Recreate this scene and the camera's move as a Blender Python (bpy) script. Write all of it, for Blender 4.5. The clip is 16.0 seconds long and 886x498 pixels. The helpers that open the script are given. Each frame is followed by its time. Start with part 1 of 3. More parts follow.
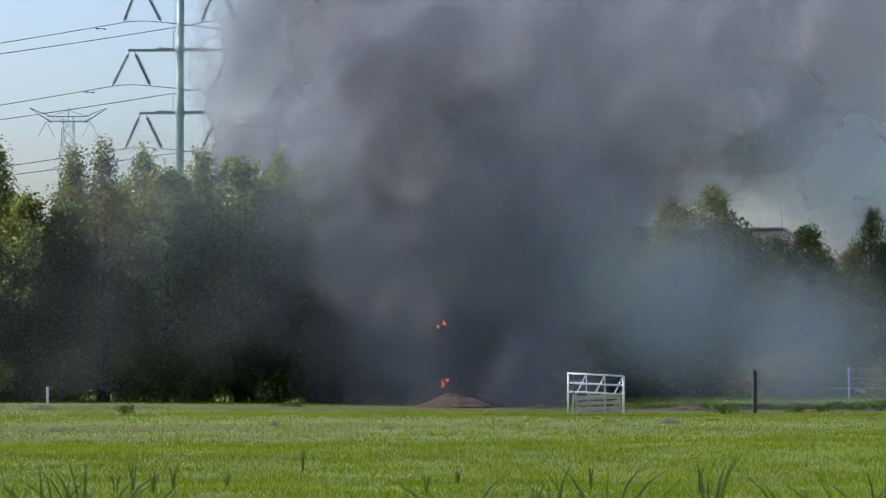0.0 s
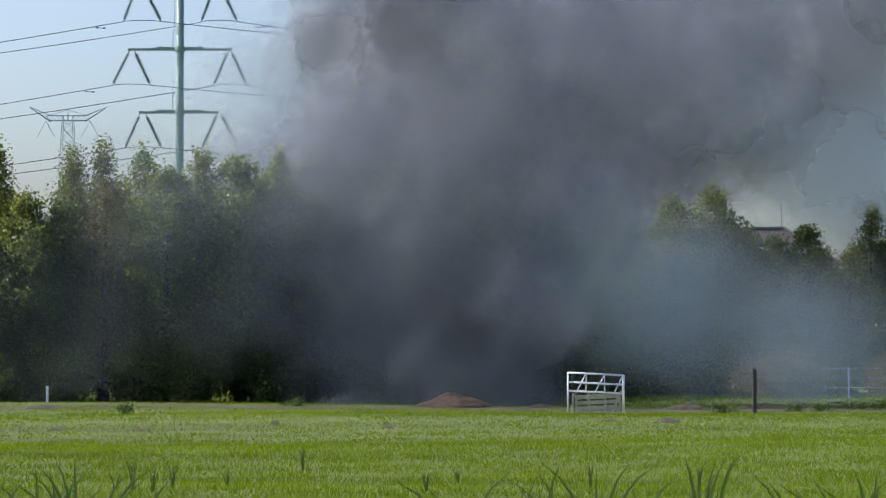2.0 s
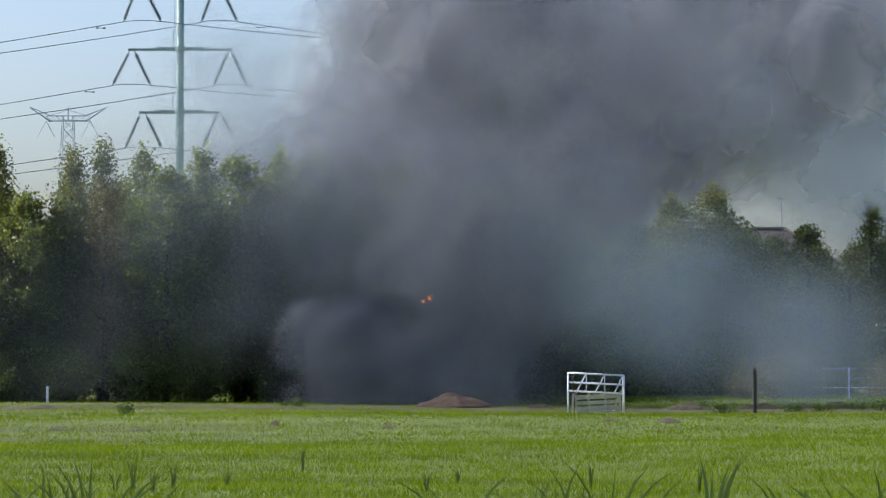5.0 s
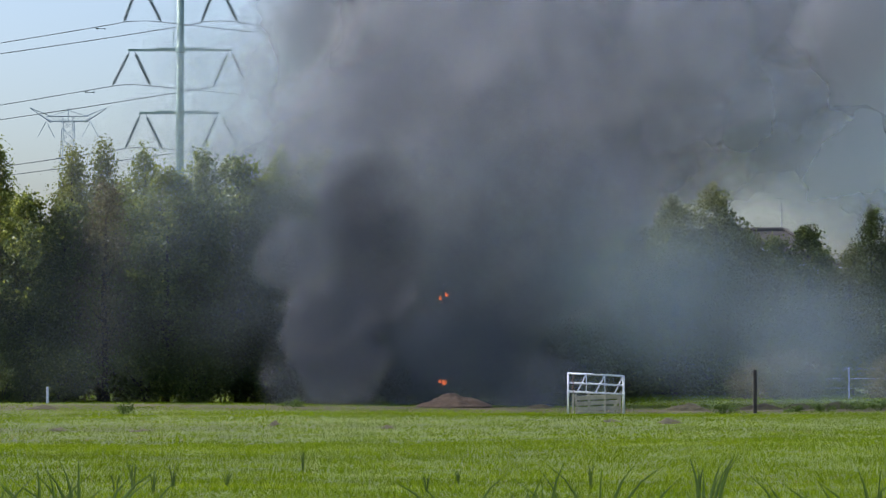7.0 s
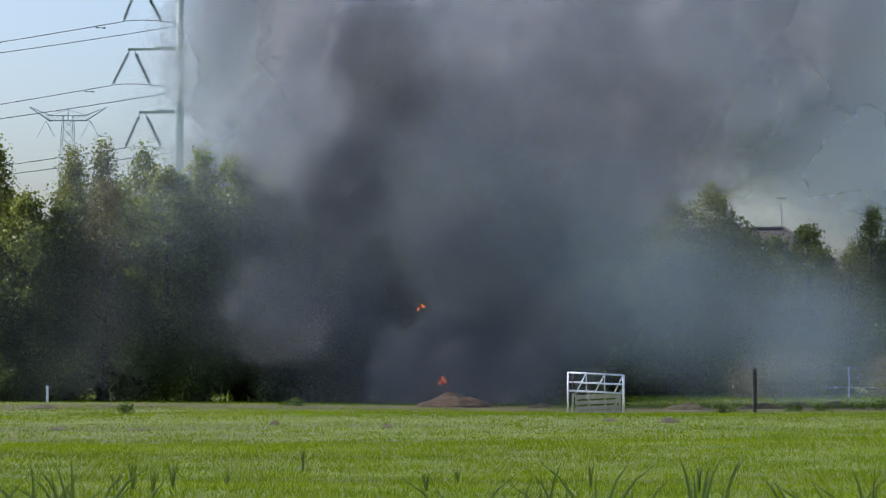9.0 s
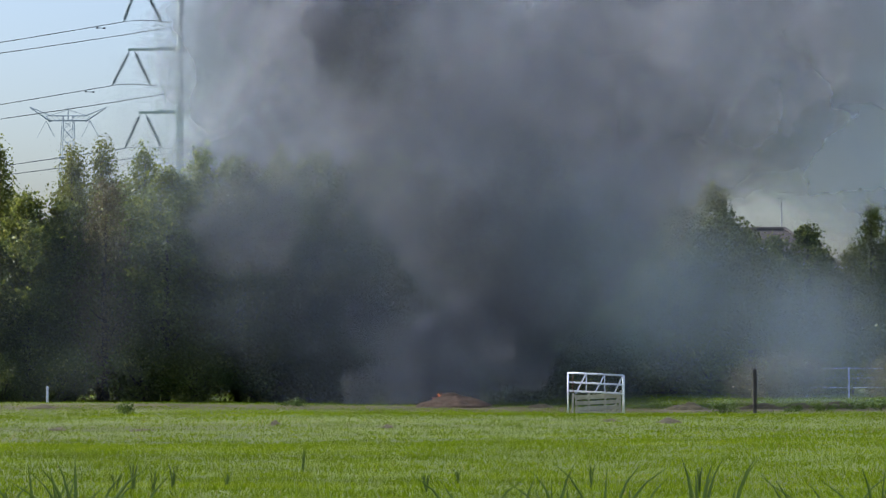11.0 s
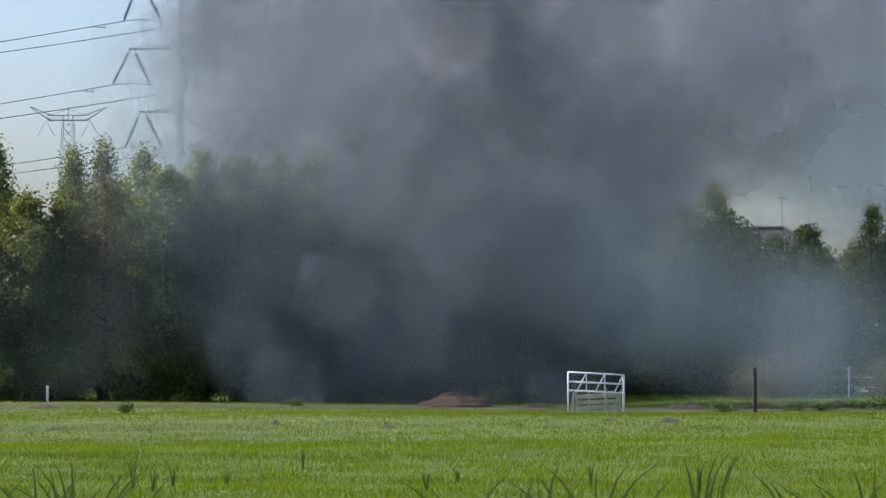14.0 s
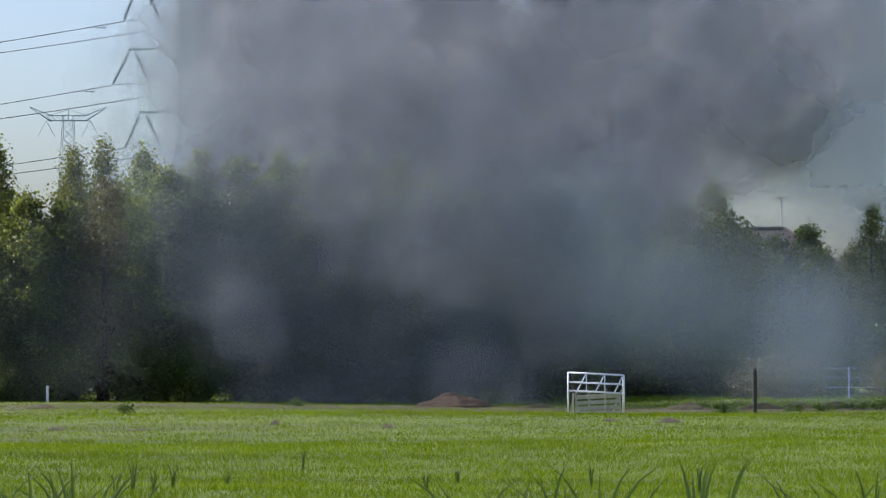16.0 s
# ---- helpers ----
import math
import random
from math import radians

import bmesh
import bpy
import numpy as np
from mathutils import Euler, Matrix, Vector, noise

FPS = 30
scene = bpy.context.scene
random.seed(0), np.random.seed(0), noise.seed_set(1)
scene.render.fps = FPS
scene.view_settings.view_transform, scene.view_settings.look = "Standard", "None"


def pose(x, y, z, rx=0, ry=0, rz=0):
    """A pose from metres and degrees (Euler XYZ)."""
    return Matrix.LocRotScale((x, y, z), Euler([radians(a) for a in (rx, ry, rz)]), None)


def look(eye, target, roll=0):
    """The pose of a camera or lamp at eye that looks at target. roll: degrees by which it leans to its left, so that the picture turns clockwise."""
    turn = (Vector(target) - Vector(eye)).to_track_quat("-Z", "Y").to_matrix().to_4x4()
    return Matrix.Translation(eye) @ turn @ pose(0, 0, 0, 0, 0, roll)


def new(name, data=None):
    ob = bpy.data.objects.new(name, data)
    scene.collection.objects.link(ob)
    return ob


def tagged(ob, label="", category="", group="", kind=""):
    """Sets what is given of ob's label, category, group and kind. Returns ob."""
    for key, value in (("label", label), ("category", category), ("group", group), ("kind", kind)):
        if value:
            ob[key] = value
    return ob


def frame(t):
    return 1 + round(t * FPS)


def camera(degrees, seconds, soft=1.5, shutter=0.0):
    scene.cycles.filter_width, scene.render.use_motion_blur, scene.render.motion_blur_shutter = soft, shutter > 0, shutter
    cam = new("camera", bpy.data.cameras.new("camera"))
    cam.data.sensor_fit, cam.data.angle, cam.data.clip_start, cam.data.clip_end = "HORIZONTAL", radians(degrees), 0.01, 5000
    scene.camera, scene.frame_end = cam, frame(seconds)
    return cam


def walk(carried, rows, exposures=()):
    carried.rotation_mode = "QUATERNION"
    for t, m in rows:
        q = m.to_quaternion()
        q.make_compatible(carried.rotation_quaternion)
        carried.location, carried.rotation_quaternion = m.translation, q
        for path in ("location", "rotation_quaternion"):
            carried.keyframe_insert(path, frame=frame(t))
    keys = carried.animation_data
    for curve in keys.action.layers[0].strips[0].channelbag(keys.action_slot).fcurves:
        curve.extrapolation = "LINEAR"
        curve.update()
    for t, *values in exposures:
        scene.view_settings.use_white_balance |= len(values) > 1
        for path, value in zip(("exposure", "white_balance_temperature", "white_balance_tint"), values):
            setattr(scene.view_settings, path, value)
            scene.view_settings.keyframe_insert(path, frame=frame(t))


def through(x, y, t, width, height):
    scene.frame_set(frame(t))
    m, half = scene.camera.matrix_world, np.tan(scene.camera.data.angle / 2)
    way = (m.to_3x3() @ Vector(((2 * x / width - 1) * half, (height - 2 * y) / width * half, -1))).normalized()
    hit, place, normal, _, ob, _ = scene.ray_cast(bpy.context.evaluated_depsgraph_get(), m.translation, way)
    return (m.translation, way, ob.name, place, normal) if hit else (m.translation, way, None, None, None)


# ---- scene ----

# ---- camera: a hand-held long lens at the edge of a meadow ----
EYE = (0.0, 0.0, 1.6)
PITCH = 2.396          # degrees above the level
cam = camera(20.0, 16.0, soft=1.4)
ARC = 20.0 / 1568 * 1.0155
SHAKE = [(0.0, 0, 0), (0.5, 1.0, 1.5), (1.0, 0.3, 1.7), (1.5, 0.4, 1.7), (2.0, 0.4, 1.4), (2.5, 0.3, 1.4), (3.0, 1.5, 1.4),
         (3.5, 1.6, 1.2), (4.0, 0.7, 1.3), (6.5, 0.0, 0.4), (7.0, 0.0, 0.2), (7.5, 0.0, 1.0), (8.0, 0.1, 1.2), (8.5, 0.2, 1.1),
         (9.0, 0.3, 1.6), (11.5, 0.1, 0.8), (12.0, 0.0, 0.1), (12.5, 0.0, 0.7), (13.0, 0.0, 1.2), (13.5, 0.0, 2.0),
         (14.0, 0.0, 2.2), (14.5, 0.0, 2.7), (15.0, 0.0, 2.6), (15.5, 0.0, 2.1), (16.0, 0.0, 1.6)]
walk(cam, [(t, pose(*EYE, 90 + PITCH - dy * ARC, 0, -dx * ARC)) for t, dx, dy in SHAKE],
     exposures=[(0.0, 0.52, 5680, 10), (16.0, 0.52, 5680, 10)])

# ---- sky and sun ----
SUN_TO = Vector((-0.74, 0.16, 0.62)).normalized()
sky_world = bpy.data.worlds.new("sky")
scene.world = sky_world
sky_world.use_nodes = True
wn = sky_world.node_tree
sky = wn.nodes.new("ShaderNodeTexSky")
sky.sky_type, sky.sun_disc = "NISHITA", False
sky.sun_elevation = math.asin(SUN_TO.z)
sky.sun_rotation = math.atan2(SUN_TO.x, SUN_TO.y)
sky.air_density, sky.dust_density, sky.ozone_density = 1.0, 4.0, 1.0
wn.nodes["Background"].inputs["Strength"].default_value = 0.14
wn.links.new(sky.outputs[0], wn.nodes["Background"].inputs["Color"])
sun = new("sun", bpy.data.lights.new("sun", "SUN"))
sun.data.energy, sun.data.angle, sun.data.color = 3.3, radians(0.5), (1.0, 0.94, 0.84)
sun.matrix_world = look(SUN_TO * 200, (0, 0, 0))
scene.cycles.transparent_max_bounces = 72


# ---- materials ----
class Nodes:
    """A small builder of node materials."""

    def __init__(self, name):
        self.mat = bpy.data.materials.new(name)
        self.mat.use_nodes = True
        self.tree = self.mat.node_tree
        self.bsdf = self.tree.nodes["Principled BSDF"]
        self.out = self.tree.nodes["Material Output"]

    def add(self, kind, **values):
        n = self.tree.nodes.new(kind)
        for k, v in values.items():
            n.inputs[k.replace("_", " ")].default_value = v
        return n

    def link(self, a, b):
        self.tree.links.new(a, b)

    def ramp(self, fac, stops):
        r = self.tree.nodes.new("ShaderNodeValToRGB")
        while len(r.color_ramp.elements) < len(stops):
            r.color_ramp.elements.new(0.5)
        for e, (p, c) in zip(r.color_ramp.elements, stops):
            e.position, e.color = p, (*c, 1) if len(c) == 3 else (c[0], c[0], c[0], 1)
        self.link(fac, r.inputs[0])
        return r.outputs[0]

    def math(self, op, a, b=None, clamp=False):
        n = self.tree.nodes.new("ShaderNodeMath")
        n.operation, n.use_clamp = op, clamp
        for i, v in enumerate((a, b)):
            if v is None:
                continue
            if isinstance(v, (int, float)):
                n.inputs[i].default_value = v
            else:
                self.link(v, n.inputs[i])
        return n.outputs[0]

    def noise(self, scale, detail=4, rough=0.55, coord=None, dist=0.0):
        n = self.add("ShaderNodeTexNoise", Scale=scale, Detail=detail, Roughness=rough, Distortion=dist)
        if coord is not None:
            self.link(coord, n.inputs["Vector"])
        return n.outputs[0]

    def mix(self, fac, a, b, mode="MIX"):
        n = self.tree.nodes.new("ShaderNodeMix")
        n.data_type, n.blend_type = "RGBA", mode
        for sock, v in ((n.inputs[0], fac), (n.inputs[6], a), (n.inputs[7], b)):
            if isinstance(v, tuple):
                sock.default_value = (*v, 1)
            elif isinstance(v, (int, float)):
                sock.default_value = v
            else:
                self.link(v, sock)
        return n.outputs[2]

    def bump(self, height, strength=0.4, distance=0.02):
        b = self.add("ShaderNodeBump", Strength=strength, Distance=distance)
        self.link(height, b.inputs["Height"])
        self.link(b.outputs[0], self.bsdf.inputs["Normal"])
        return b.outputs[0]


def plain(name, dark, light, scale=8.0, rough=0.6, metal=0.0, bump=0.2, fine=60.0):
    """Colour that wanders between two tones at two scales, with fine relief."""
    m = Nodes(name)
    co = m.tree.nodes.new("ShaderNodeTexCoord").outputs["Object"]
    a, b = m.noise(scale, 5, 0.6, co), m.noise(fine, 3, 0.6, co)
    f = m.math("ADD", m.math("MULTIPLY", a, 0.65), m.math("MULTIPLY", b, 0.35))
    m.link(m.ramp(f, [(0.35, dark), (0.65, light)]), m.bsdf.inputs["Base Color"])
    m.bsdf.inputs["Roughness"].default_value, m.bsdf.inputs["Metallic"].default_value = rough, metal
    m.bump(f, bump, 0.01)
    return m.mat


def leafy(name, dark, mid, light, through=0.35, rough=0.42, shine=0.5, bands=None):
    """Leaves: each its own tone, partly letting the light through."""
    m = Nodes(name)
    geo = m.tree.nodes.new("ShaderNodeNewGeometry")
    co = m.tree.nodes.new("ShaderNodeTexCoord").outputs["Object"]
    if bands:
        st = m.tree.nodes.new("ShaderNodeMapping")
        st.inputs["Scale"].default_value = bands
        m.link(co, st.inputs["Vector"])
        co = st.outputs[0]
    big = m.math("MULTIPLY", m.math("SUBTRACT", m.noise(0.9, 4, 0.6, co), 0.28), 2.2, True)
    f = m.math("ADD", m.math("MULTIPLY", geo.outputs["Random Per Island"], 0.5), m.math("MULTIPLY", big, 0.5))
    col = m.ramp(f, [(0.25, dark), (0.55, mid), (0.9, light)])
    m.link(col, m.bsdf.inputs["Base Color"])
    m.bsdf.inputs["Roughness"].default_value, m.bsdf.inputs["Specular IOR Level"].default_value = rough, shine
    tr = m.add("ShaderNodeBsdfTranslucent")
    m.link(m.mix(0.5, col, (light[0] * 1.3, light[1] * 1.3, light[2] * 0.6)), tr.inputs["Color"])
    mx = m.add("ShaderNodeMixShader", Fac=through)
    m.link(m.bsdf.outputs[0], mx.inputs[1])
    m.link(tr.outputs[0], mx.inputs[2])
    m.link(mx.outputs[0], m.out.inputs["Surface"])
    return m.mat


def smoky(name, tone, peak, wisp, start=0.10, full=0.95, scale=1.7):
    """Soot hanging in the air: dense at the heart of a puff, frayed and thinning out towards its rim."""
    m = Nodes(name)
    co = m.tree.nodes.new("ShaderNodeTexCoord").outputs["Object"]
    chance = m.tree.nodes.new("ShaderNodeObjectInfo").outputs["Random"]
    shift = m.tree.nodes.new("ShaderNodeVectorMath")
    shift.operation = "ADD"
    m.link(co, shift.inputs[0])
    comb = m.add("ShaderNodeCombineXYZ")
    for i, k in enumerate((37.0, 11.0, 23.0)):
        m.link(m.math("MULTIPLY", chance, k), comb.inputs[i])
    m.link(comb.outputs[0], shift.inputs[1])
    flat = m.tree.nodes.new("ShaderNodeVectorMath")
    flat.operation = "MULTIPLY"
    flat.inputs[1].default_value = (1, 0.0, 1)
    m.link(co, flat.inputs[0])
    ln = m.tree.nodes.new("ShaderNodeVectorMath")
    ln.operation = "LENGTH"
    m.link(flat.outputs[0], ln.inputs[0])
    n1 = m.noise(scale, 3, 0.55, shift.outputs[0])
    fall = m.math("SUBTRACT", 1.0, ln.outputs["Value"], True)
    fray = m.math("ADD", m.math("MULTIPLY", fall, 1.45), m.math("MULTIPLY", m.math("SUBTRACT", n1, 0.5), wisp))
    body = m.tree.nodes.new("ShaderNodeMapRange")
    body.interpolation_type = "SMOOTHSTEP"
    m.link(fray, body.inputs["Value"])
    body.inputs["From Min"].default_value, body.inputs["From Max"].default_value = start, full
    rim = m.math("MULTIPLY", fall, 4.0, True)
    alpha = m.math("MULTIPLY", m.math("MULTIPLY", body.outputs[0], rim), peak)
    col = m.ramp(chance, [(0.0, tuple(c * 0.82 for c in tone)), (1.0, tuple(c * 1.18 for c in tone))])
    dif, tra = m.add("ShaderNodeBsdfDiffuse"), m.add("ShaderNodeBsdfTranslucent")
    m.link(col, dif.inputs["Color"]), m.link(col, tra.inputs["Color"])
    half = m.add("ShaderNodeMixShader", Fac=0.5)
    m.link(dif.outputs[0], half.inputs[1]), m.link(tra.outputs[0], half.inputs[2])
    clear = m.add("ShaderNodeBsdfTransparent")
    mx = m.add("ShaderNodeMixShader")
    m.link(alpha, mx.inputs[0]), m.link(clear.outputs[0], mx.inputs[1]), m.link(half.outputs[0], mx.inputs[2])
    m.link(mx.outputs[0], m.out.inputs["Surface"])
    m.tree.nodes.remove(m.bsdf)
    return m.mat


def ground_material():
    m = Nodes("meadow_soil")
    co = m.tree.nodes.new("ShaderNodeTexCoord").outputs["Object"]
    st = m.tree.nodes.new("ShaderNodeMapping")
    st.inputs["Scale"].default_value = (0.25, 1.0, 1.0)
    m.link(co, st.inputs["Vector"])
    rows, fine, patch = m.noise(0.35, 4, 0.6, st.outputs[0]), m.noise(9.0, 5, 0.65, co), m.noise(0.12, 3, 0.5, co)
    f = m.math("ADD", m.math("MULTIPLY", rows, 0.5), m.math("MULTIPLY", fine, 0.5))
    green = m.ramp(f, [(0.36, (0.05, 0.042, 0.018)), (0.46, (0.07, 0.09, 0.012)), (0.62, (0.13, 0.175, 0.015))])
    col = m.mix(m.math("MULTIPLY", patch, 0.35), green, (0.13, 0.14, 0.03))
    sep = m.tree.nodes.new("ShaderNodeSeparateXYZ")
    m.link(co, sep.inputs[0])
    far = m.math("SUBTRACT", 1.0, m.math("MULTIPLY", m.math("ABSOLUTE", m.math("SUBTRACT", sep.outputs[1], 75.0)), 0.2), True)
    worn = m.math("MULTIPLY", m.math("SUBTRACT", m.math("ADD", far, m.noise(0.5, 4, 0.6, st.outputs[0])), 0.85), 3.0, True)
    col = m.mix(worn, col, (0.07, 0.058, 0.026))
    m.link(col, m.bsdf.inputs["Base Color"])
    m.bsdf.inputs["Roughness"].default_value = 0.9
    m.bump(fine, 0.6, 0.06)
    return m.mat


def flame_material():
    m = Nodes("flame")
    co = m.tree.nodes.new("ShaderNodeTexCoord").outputs["Object"]
    col = m.ramp(m.noise(5.0, 3, 0.5, co), [(0.35, (0.9, 0.09, 0.02)), (0.65, (1.0, 0.3, 0.06))])
    m.link(col, m.bsdf.inputs["Base Color"])
    m.link(col, m.bsdf.inputs["Emission Color"])
    m.bsdf.inputs["Emission Strength"].default_value = 0.45
    return m.mat


GROUND = ground_material()
GRASS = leafy("grass_blades", (0.045, 0.080, 0.004), (0.13, 0.205, 0.005), (0.25, 0.31, 0.014), 0.35, 0.9, 0.03, (0.10, 0.55, 1.0))
DRY = leafy("dry_grass", (0.14, 0.11, 0.04), (0.25, 0.20, 0.07), (0.36, 0.30, 0.10), 0.25, 0.9, 0.03)
REED = leafy("reed_leaf", (0.035, 0.065, 0.012), (0.07, 0.12, 0.02), (0.14, 0.19, 0.04), 0.35, 0.6, 0.25)
LEAF_GREEN = leafy("leaf_green", (0.022, 0.038, 0.014), (0.055, 0.085, 0.022), (0.33, 0.35, 0.10), 0.45, 0.42, 0.4)
LEAF_YELLOW = leafy("leaf_yellowing", (0.06, 0.07, 0.02), (0.13, 0.14, 0.035), (0.22, 0.22, 0.06), 0.4, 0.42, 0.4)
LEAF_DRY = leafy("leaf_withered", (0.06, 0.05, 0.025), (0.13, 0.11, 0.05), (0.24, 0.20, 0.10))
BARK = plain("bark", (0.03, 0.026, 0.02), (0.09, 0.078, 0.06), 6, 0.9, 0, 0.8)
STEEL_GREEN = plain("painted_steel", (0.17, 0.25, 0.22), (0.24, 0.33, 0.29), 1.5, 0.45, 0.1, 0.1)
# galvanised steel far off, with the blue of hazy air mixed into its colour
HAZY_STEEL = plain("hazy_galvanised_steel", (0.22, 0.27, 0.33), (0.30, 0.36, 0.42), 0.4, 0.6, 0.0, 0.05)
GALVANISED = plain("galvanised_steel", (0.34, 0.38, 0.42), (0.46, 0.50, 0.54), 0.6, 0.5, 0.3, 0.1)
INSULATOR = plain("glazed_insulator", (0.02, 0.05, 0.06), (0.05, 0.09, 0.10), 3, 0.35, 0, 0.05)
CABLE = plain("cable", (0.10, 0.11, 0.12), (0.18, 0.19, 0.20), 1, 0.5, 0.5, 0.05)
WHITE_PAINT = plain("white_painted_tube", (0.60, 0.60, 0.58), (0.80, 0.80, 0.80), 9, 0.45, 0.0, 0.15)
OLD_WOOD = plain("weathered_board", (0.34, 0.30, 0.23), (0.55, 0.49, 0.38), 7, 0.85, 0, 0.5)
DARK_WOOD = plain("dark_post_wood", (0.025, 0.022, 0.02), (0.07, 0.06, 0.05), 9, 0.85, 0, 0.6)
EARTH = plain("brown_earth", (0.04, 0.026, 0.016), (0.095, 0.06, 0.038), 2.5, 0.95, 0, 1.0, 18)
ROPE = plain("brown_rope", (0.18, 0.08, 0.03), (0.30, 0.15, 0.07), 14, 0.9)
ROOF = plain("roof_tiles", (0.045, 0.038, 0.036), (0.08, 0.062, 0.056), 3, 0.8, 0, 0.5)
WALL = plain("house_brick", (0.16, 0.10, 0.08), (0.26, 0.17, 0.13), 4, 0.85, 0, 0.4)
PALE_TRIM = plain("pale_barge_board", (0.60, 0.60, 0.57), (0.78, 0.78, 0.75), 3, 0.5)
GLASS = plain("window_glass", (0.02, 0.025, 0.03), (0.04, 0.05, 0.06), 2, 0.08)
SMOKE_BACK = smoky("grey_smoke", (0.46, 0.455, 0.475), 0.55, 1.8, 0.08, 0.85)
SMOKE_BILLOW = smoky("dark_billow", (0.23, 0.23, 0.258), 0.50, 2.0, 0.12, 0.65, 2.2)
SMOKE_DARK = smoky("soot_smoke", (0.41, 0.41, 0.445), 0.28, 1.9, 0.1, 0.9)
# darker than the other smoke: part dense soot, part shade put into the tone
SMOKE_LOW = smoky("shaded_soot", (0.17, 0.19, 0.225), 0.16, 1.4, 0.05, 0.9)
SMOKE_THIN = smoky("thin_smoke", (0.55, 0.62, 0.68), 0.085, 0.9, 0.0, 1.1)
SMOKE_PALE = smoky("pale_smoke", (0.70, 0.715, 0.75), 0.30, 1.2, 0.0, 1.0)
FLAME = flame_material()


# ---- mesh helpers ----
def mesh_of(name, verts, faces, material, smooth=False):
    me = bpy.data.meshes.new(name)
    me.from_pydata([tuple(v) for v in verts], [], faces)
    me.materials.append(material)
    if smooth:
        me.polygons.foreach_set("use_smooth", [True] * len(me.polygons))
    me.update()
    return me


def quick_mesh(name, verts, size, material):
    """A large mesh of loose faces, all with the same number of corners in a row of vertices."""
    verts = np.asarray(verts, dtype=np.float32).reshape(-1, 3)
    n = len(verts) // size
    me = bpy.data.meshes.new(name)
    me.vertices.add(len(verts))
    me.vertices.foreach_set("co", verts.ravel())
    me.loops.add(len(verts))
    me.loops.foreach_set("vertex_index", np.arange(len(verts), dtype=np.int32))
    me.polygons.add(n)
    me.polygons.foreach_set("loop_start", np.arange(0, len(verts), size, dtype=np.int32))
    me.materials.append(material)
    me.update(calc_edges=True)
    return me


def part(name, bm, material, parent, label="", smooth=False):
    """Links a bmesh as one mesh object under a thing or a part."""
    if isinstance(bm, bpy.types.Mesh):
        me = bm
    else:
        me = bpy.data.meshes.new(name)
        bm.to_mesh(me)
        bm.free()
        me.materials.append(material)
        if smooth:
            me.polygons.foreach_set("use_smooth", [True] * len(me.polygons))
    ob = new(name, me)
    ob.parent = parent
    return tagged(ob, label)


def thing(name, at, label, category, group="", kind="", turn=0.0):
    e = new(name)
    e.matrix_world = pose(*at, 0, 0, turn)
    return tagged(e, label, category, group, kind)


def beam(bm, a, b, r1, r2=None, sides=8):
    """A round, tapering bar from a to b."""
    a, b = Vector(a), Vector(b)
    q = (b - a).to_track_quat("Z", "Y").to_matrix().to_4x4()
    bmesh.ops.create_cone(bm, cap_ends=True, segments=sides, radius1=r1, radius2=r1 if r2 is None else r2, depth=(b - a).length,
                          matrix=Matrix.Translation((a + b) / 2) @ q)
    return bm


def bar(a, b, r1, r2=None, sides=8):
    return beam(bmesh.new(), a, b, r1, r2, sides)


def plank(bm, a, b, wide, thick, bevel=0.006, face=(0, 1, 0)):
    """A board from a to b, its broad side square to face."""
    a, b = Vector(a), Vector(b)
    z = (b - a).normalized()
    y = Vector(face)
    y = (y - y.dot(z) * z).normalized()
    x = y.cross(z)
    m = Matrix((x, y, z)).transposed().to_4x4()
    made = bmesh.ops.create_cube(bm, size=1, matrix=Matrix.Translation((a + b) / 2) @ m @ Matrix.Diagonal((wide, thick, (b - a).length, 1)))
    if bevel:
        edges = list({e for v in made["verts"] for e in v.link_edges})
        bmesh.ops.bevel(bm, geom=edges, offset=bevel, segments=1, affect="EDGES")
    return bm


def board(a, b, wide, thick, bevel=0.006, face=(0, 1, 0)):
    return plank(bmesh.new(), a, b, wide, thick, bevel, face)


MOTIONS = []

# ---- ground ----
def ground_height(x, y):
    """Low swells, and a slightly raised verge at the far side of the meadow."""
    swell = 0.05 * np.sin(x * 0.21 + y * 0.13) + 0.04 * np.sin(y * 0.33 - x * 0.07)
    fade = np.clip((y - 20) / 15, 0, 1) * np.clip((160 - y) / 60, 0, 1)
    return swell * fade - 0.03


def make_ground():
    ys = np.concatenate([np.linspace(-60, 20, 9), np.linspace(24, 120, 110), np.geomspace(126, 4500, 20)])
    xs = np.concatenate([-np.geomspace(4000, 34, 14), np.linspace(-30, 30, 90), np.geomspace(34, 4000, 14)])
    gx, gy = np.meshgrid(xs, ys)
    gz = ground_height(gx, gy)
    verts = np.stack([gx, gy, gz], -1).reshape(-1, 3)
    w = len(xs)
    faces = [(j * w + i, j * w + i + 1, (j + 1) * w + i + 1, (j + 1) * w + i) for j in range(len(ys) - 1) for i in range(w - 1)]
    tagged(new("ground", mesh_of("ground", verts.tolist(), faces, GROUND, True)), "flat green meadow with worn brown strips of soil", "ground", kind="structure")


make_ground()
rng = np.random.default_rng(5)


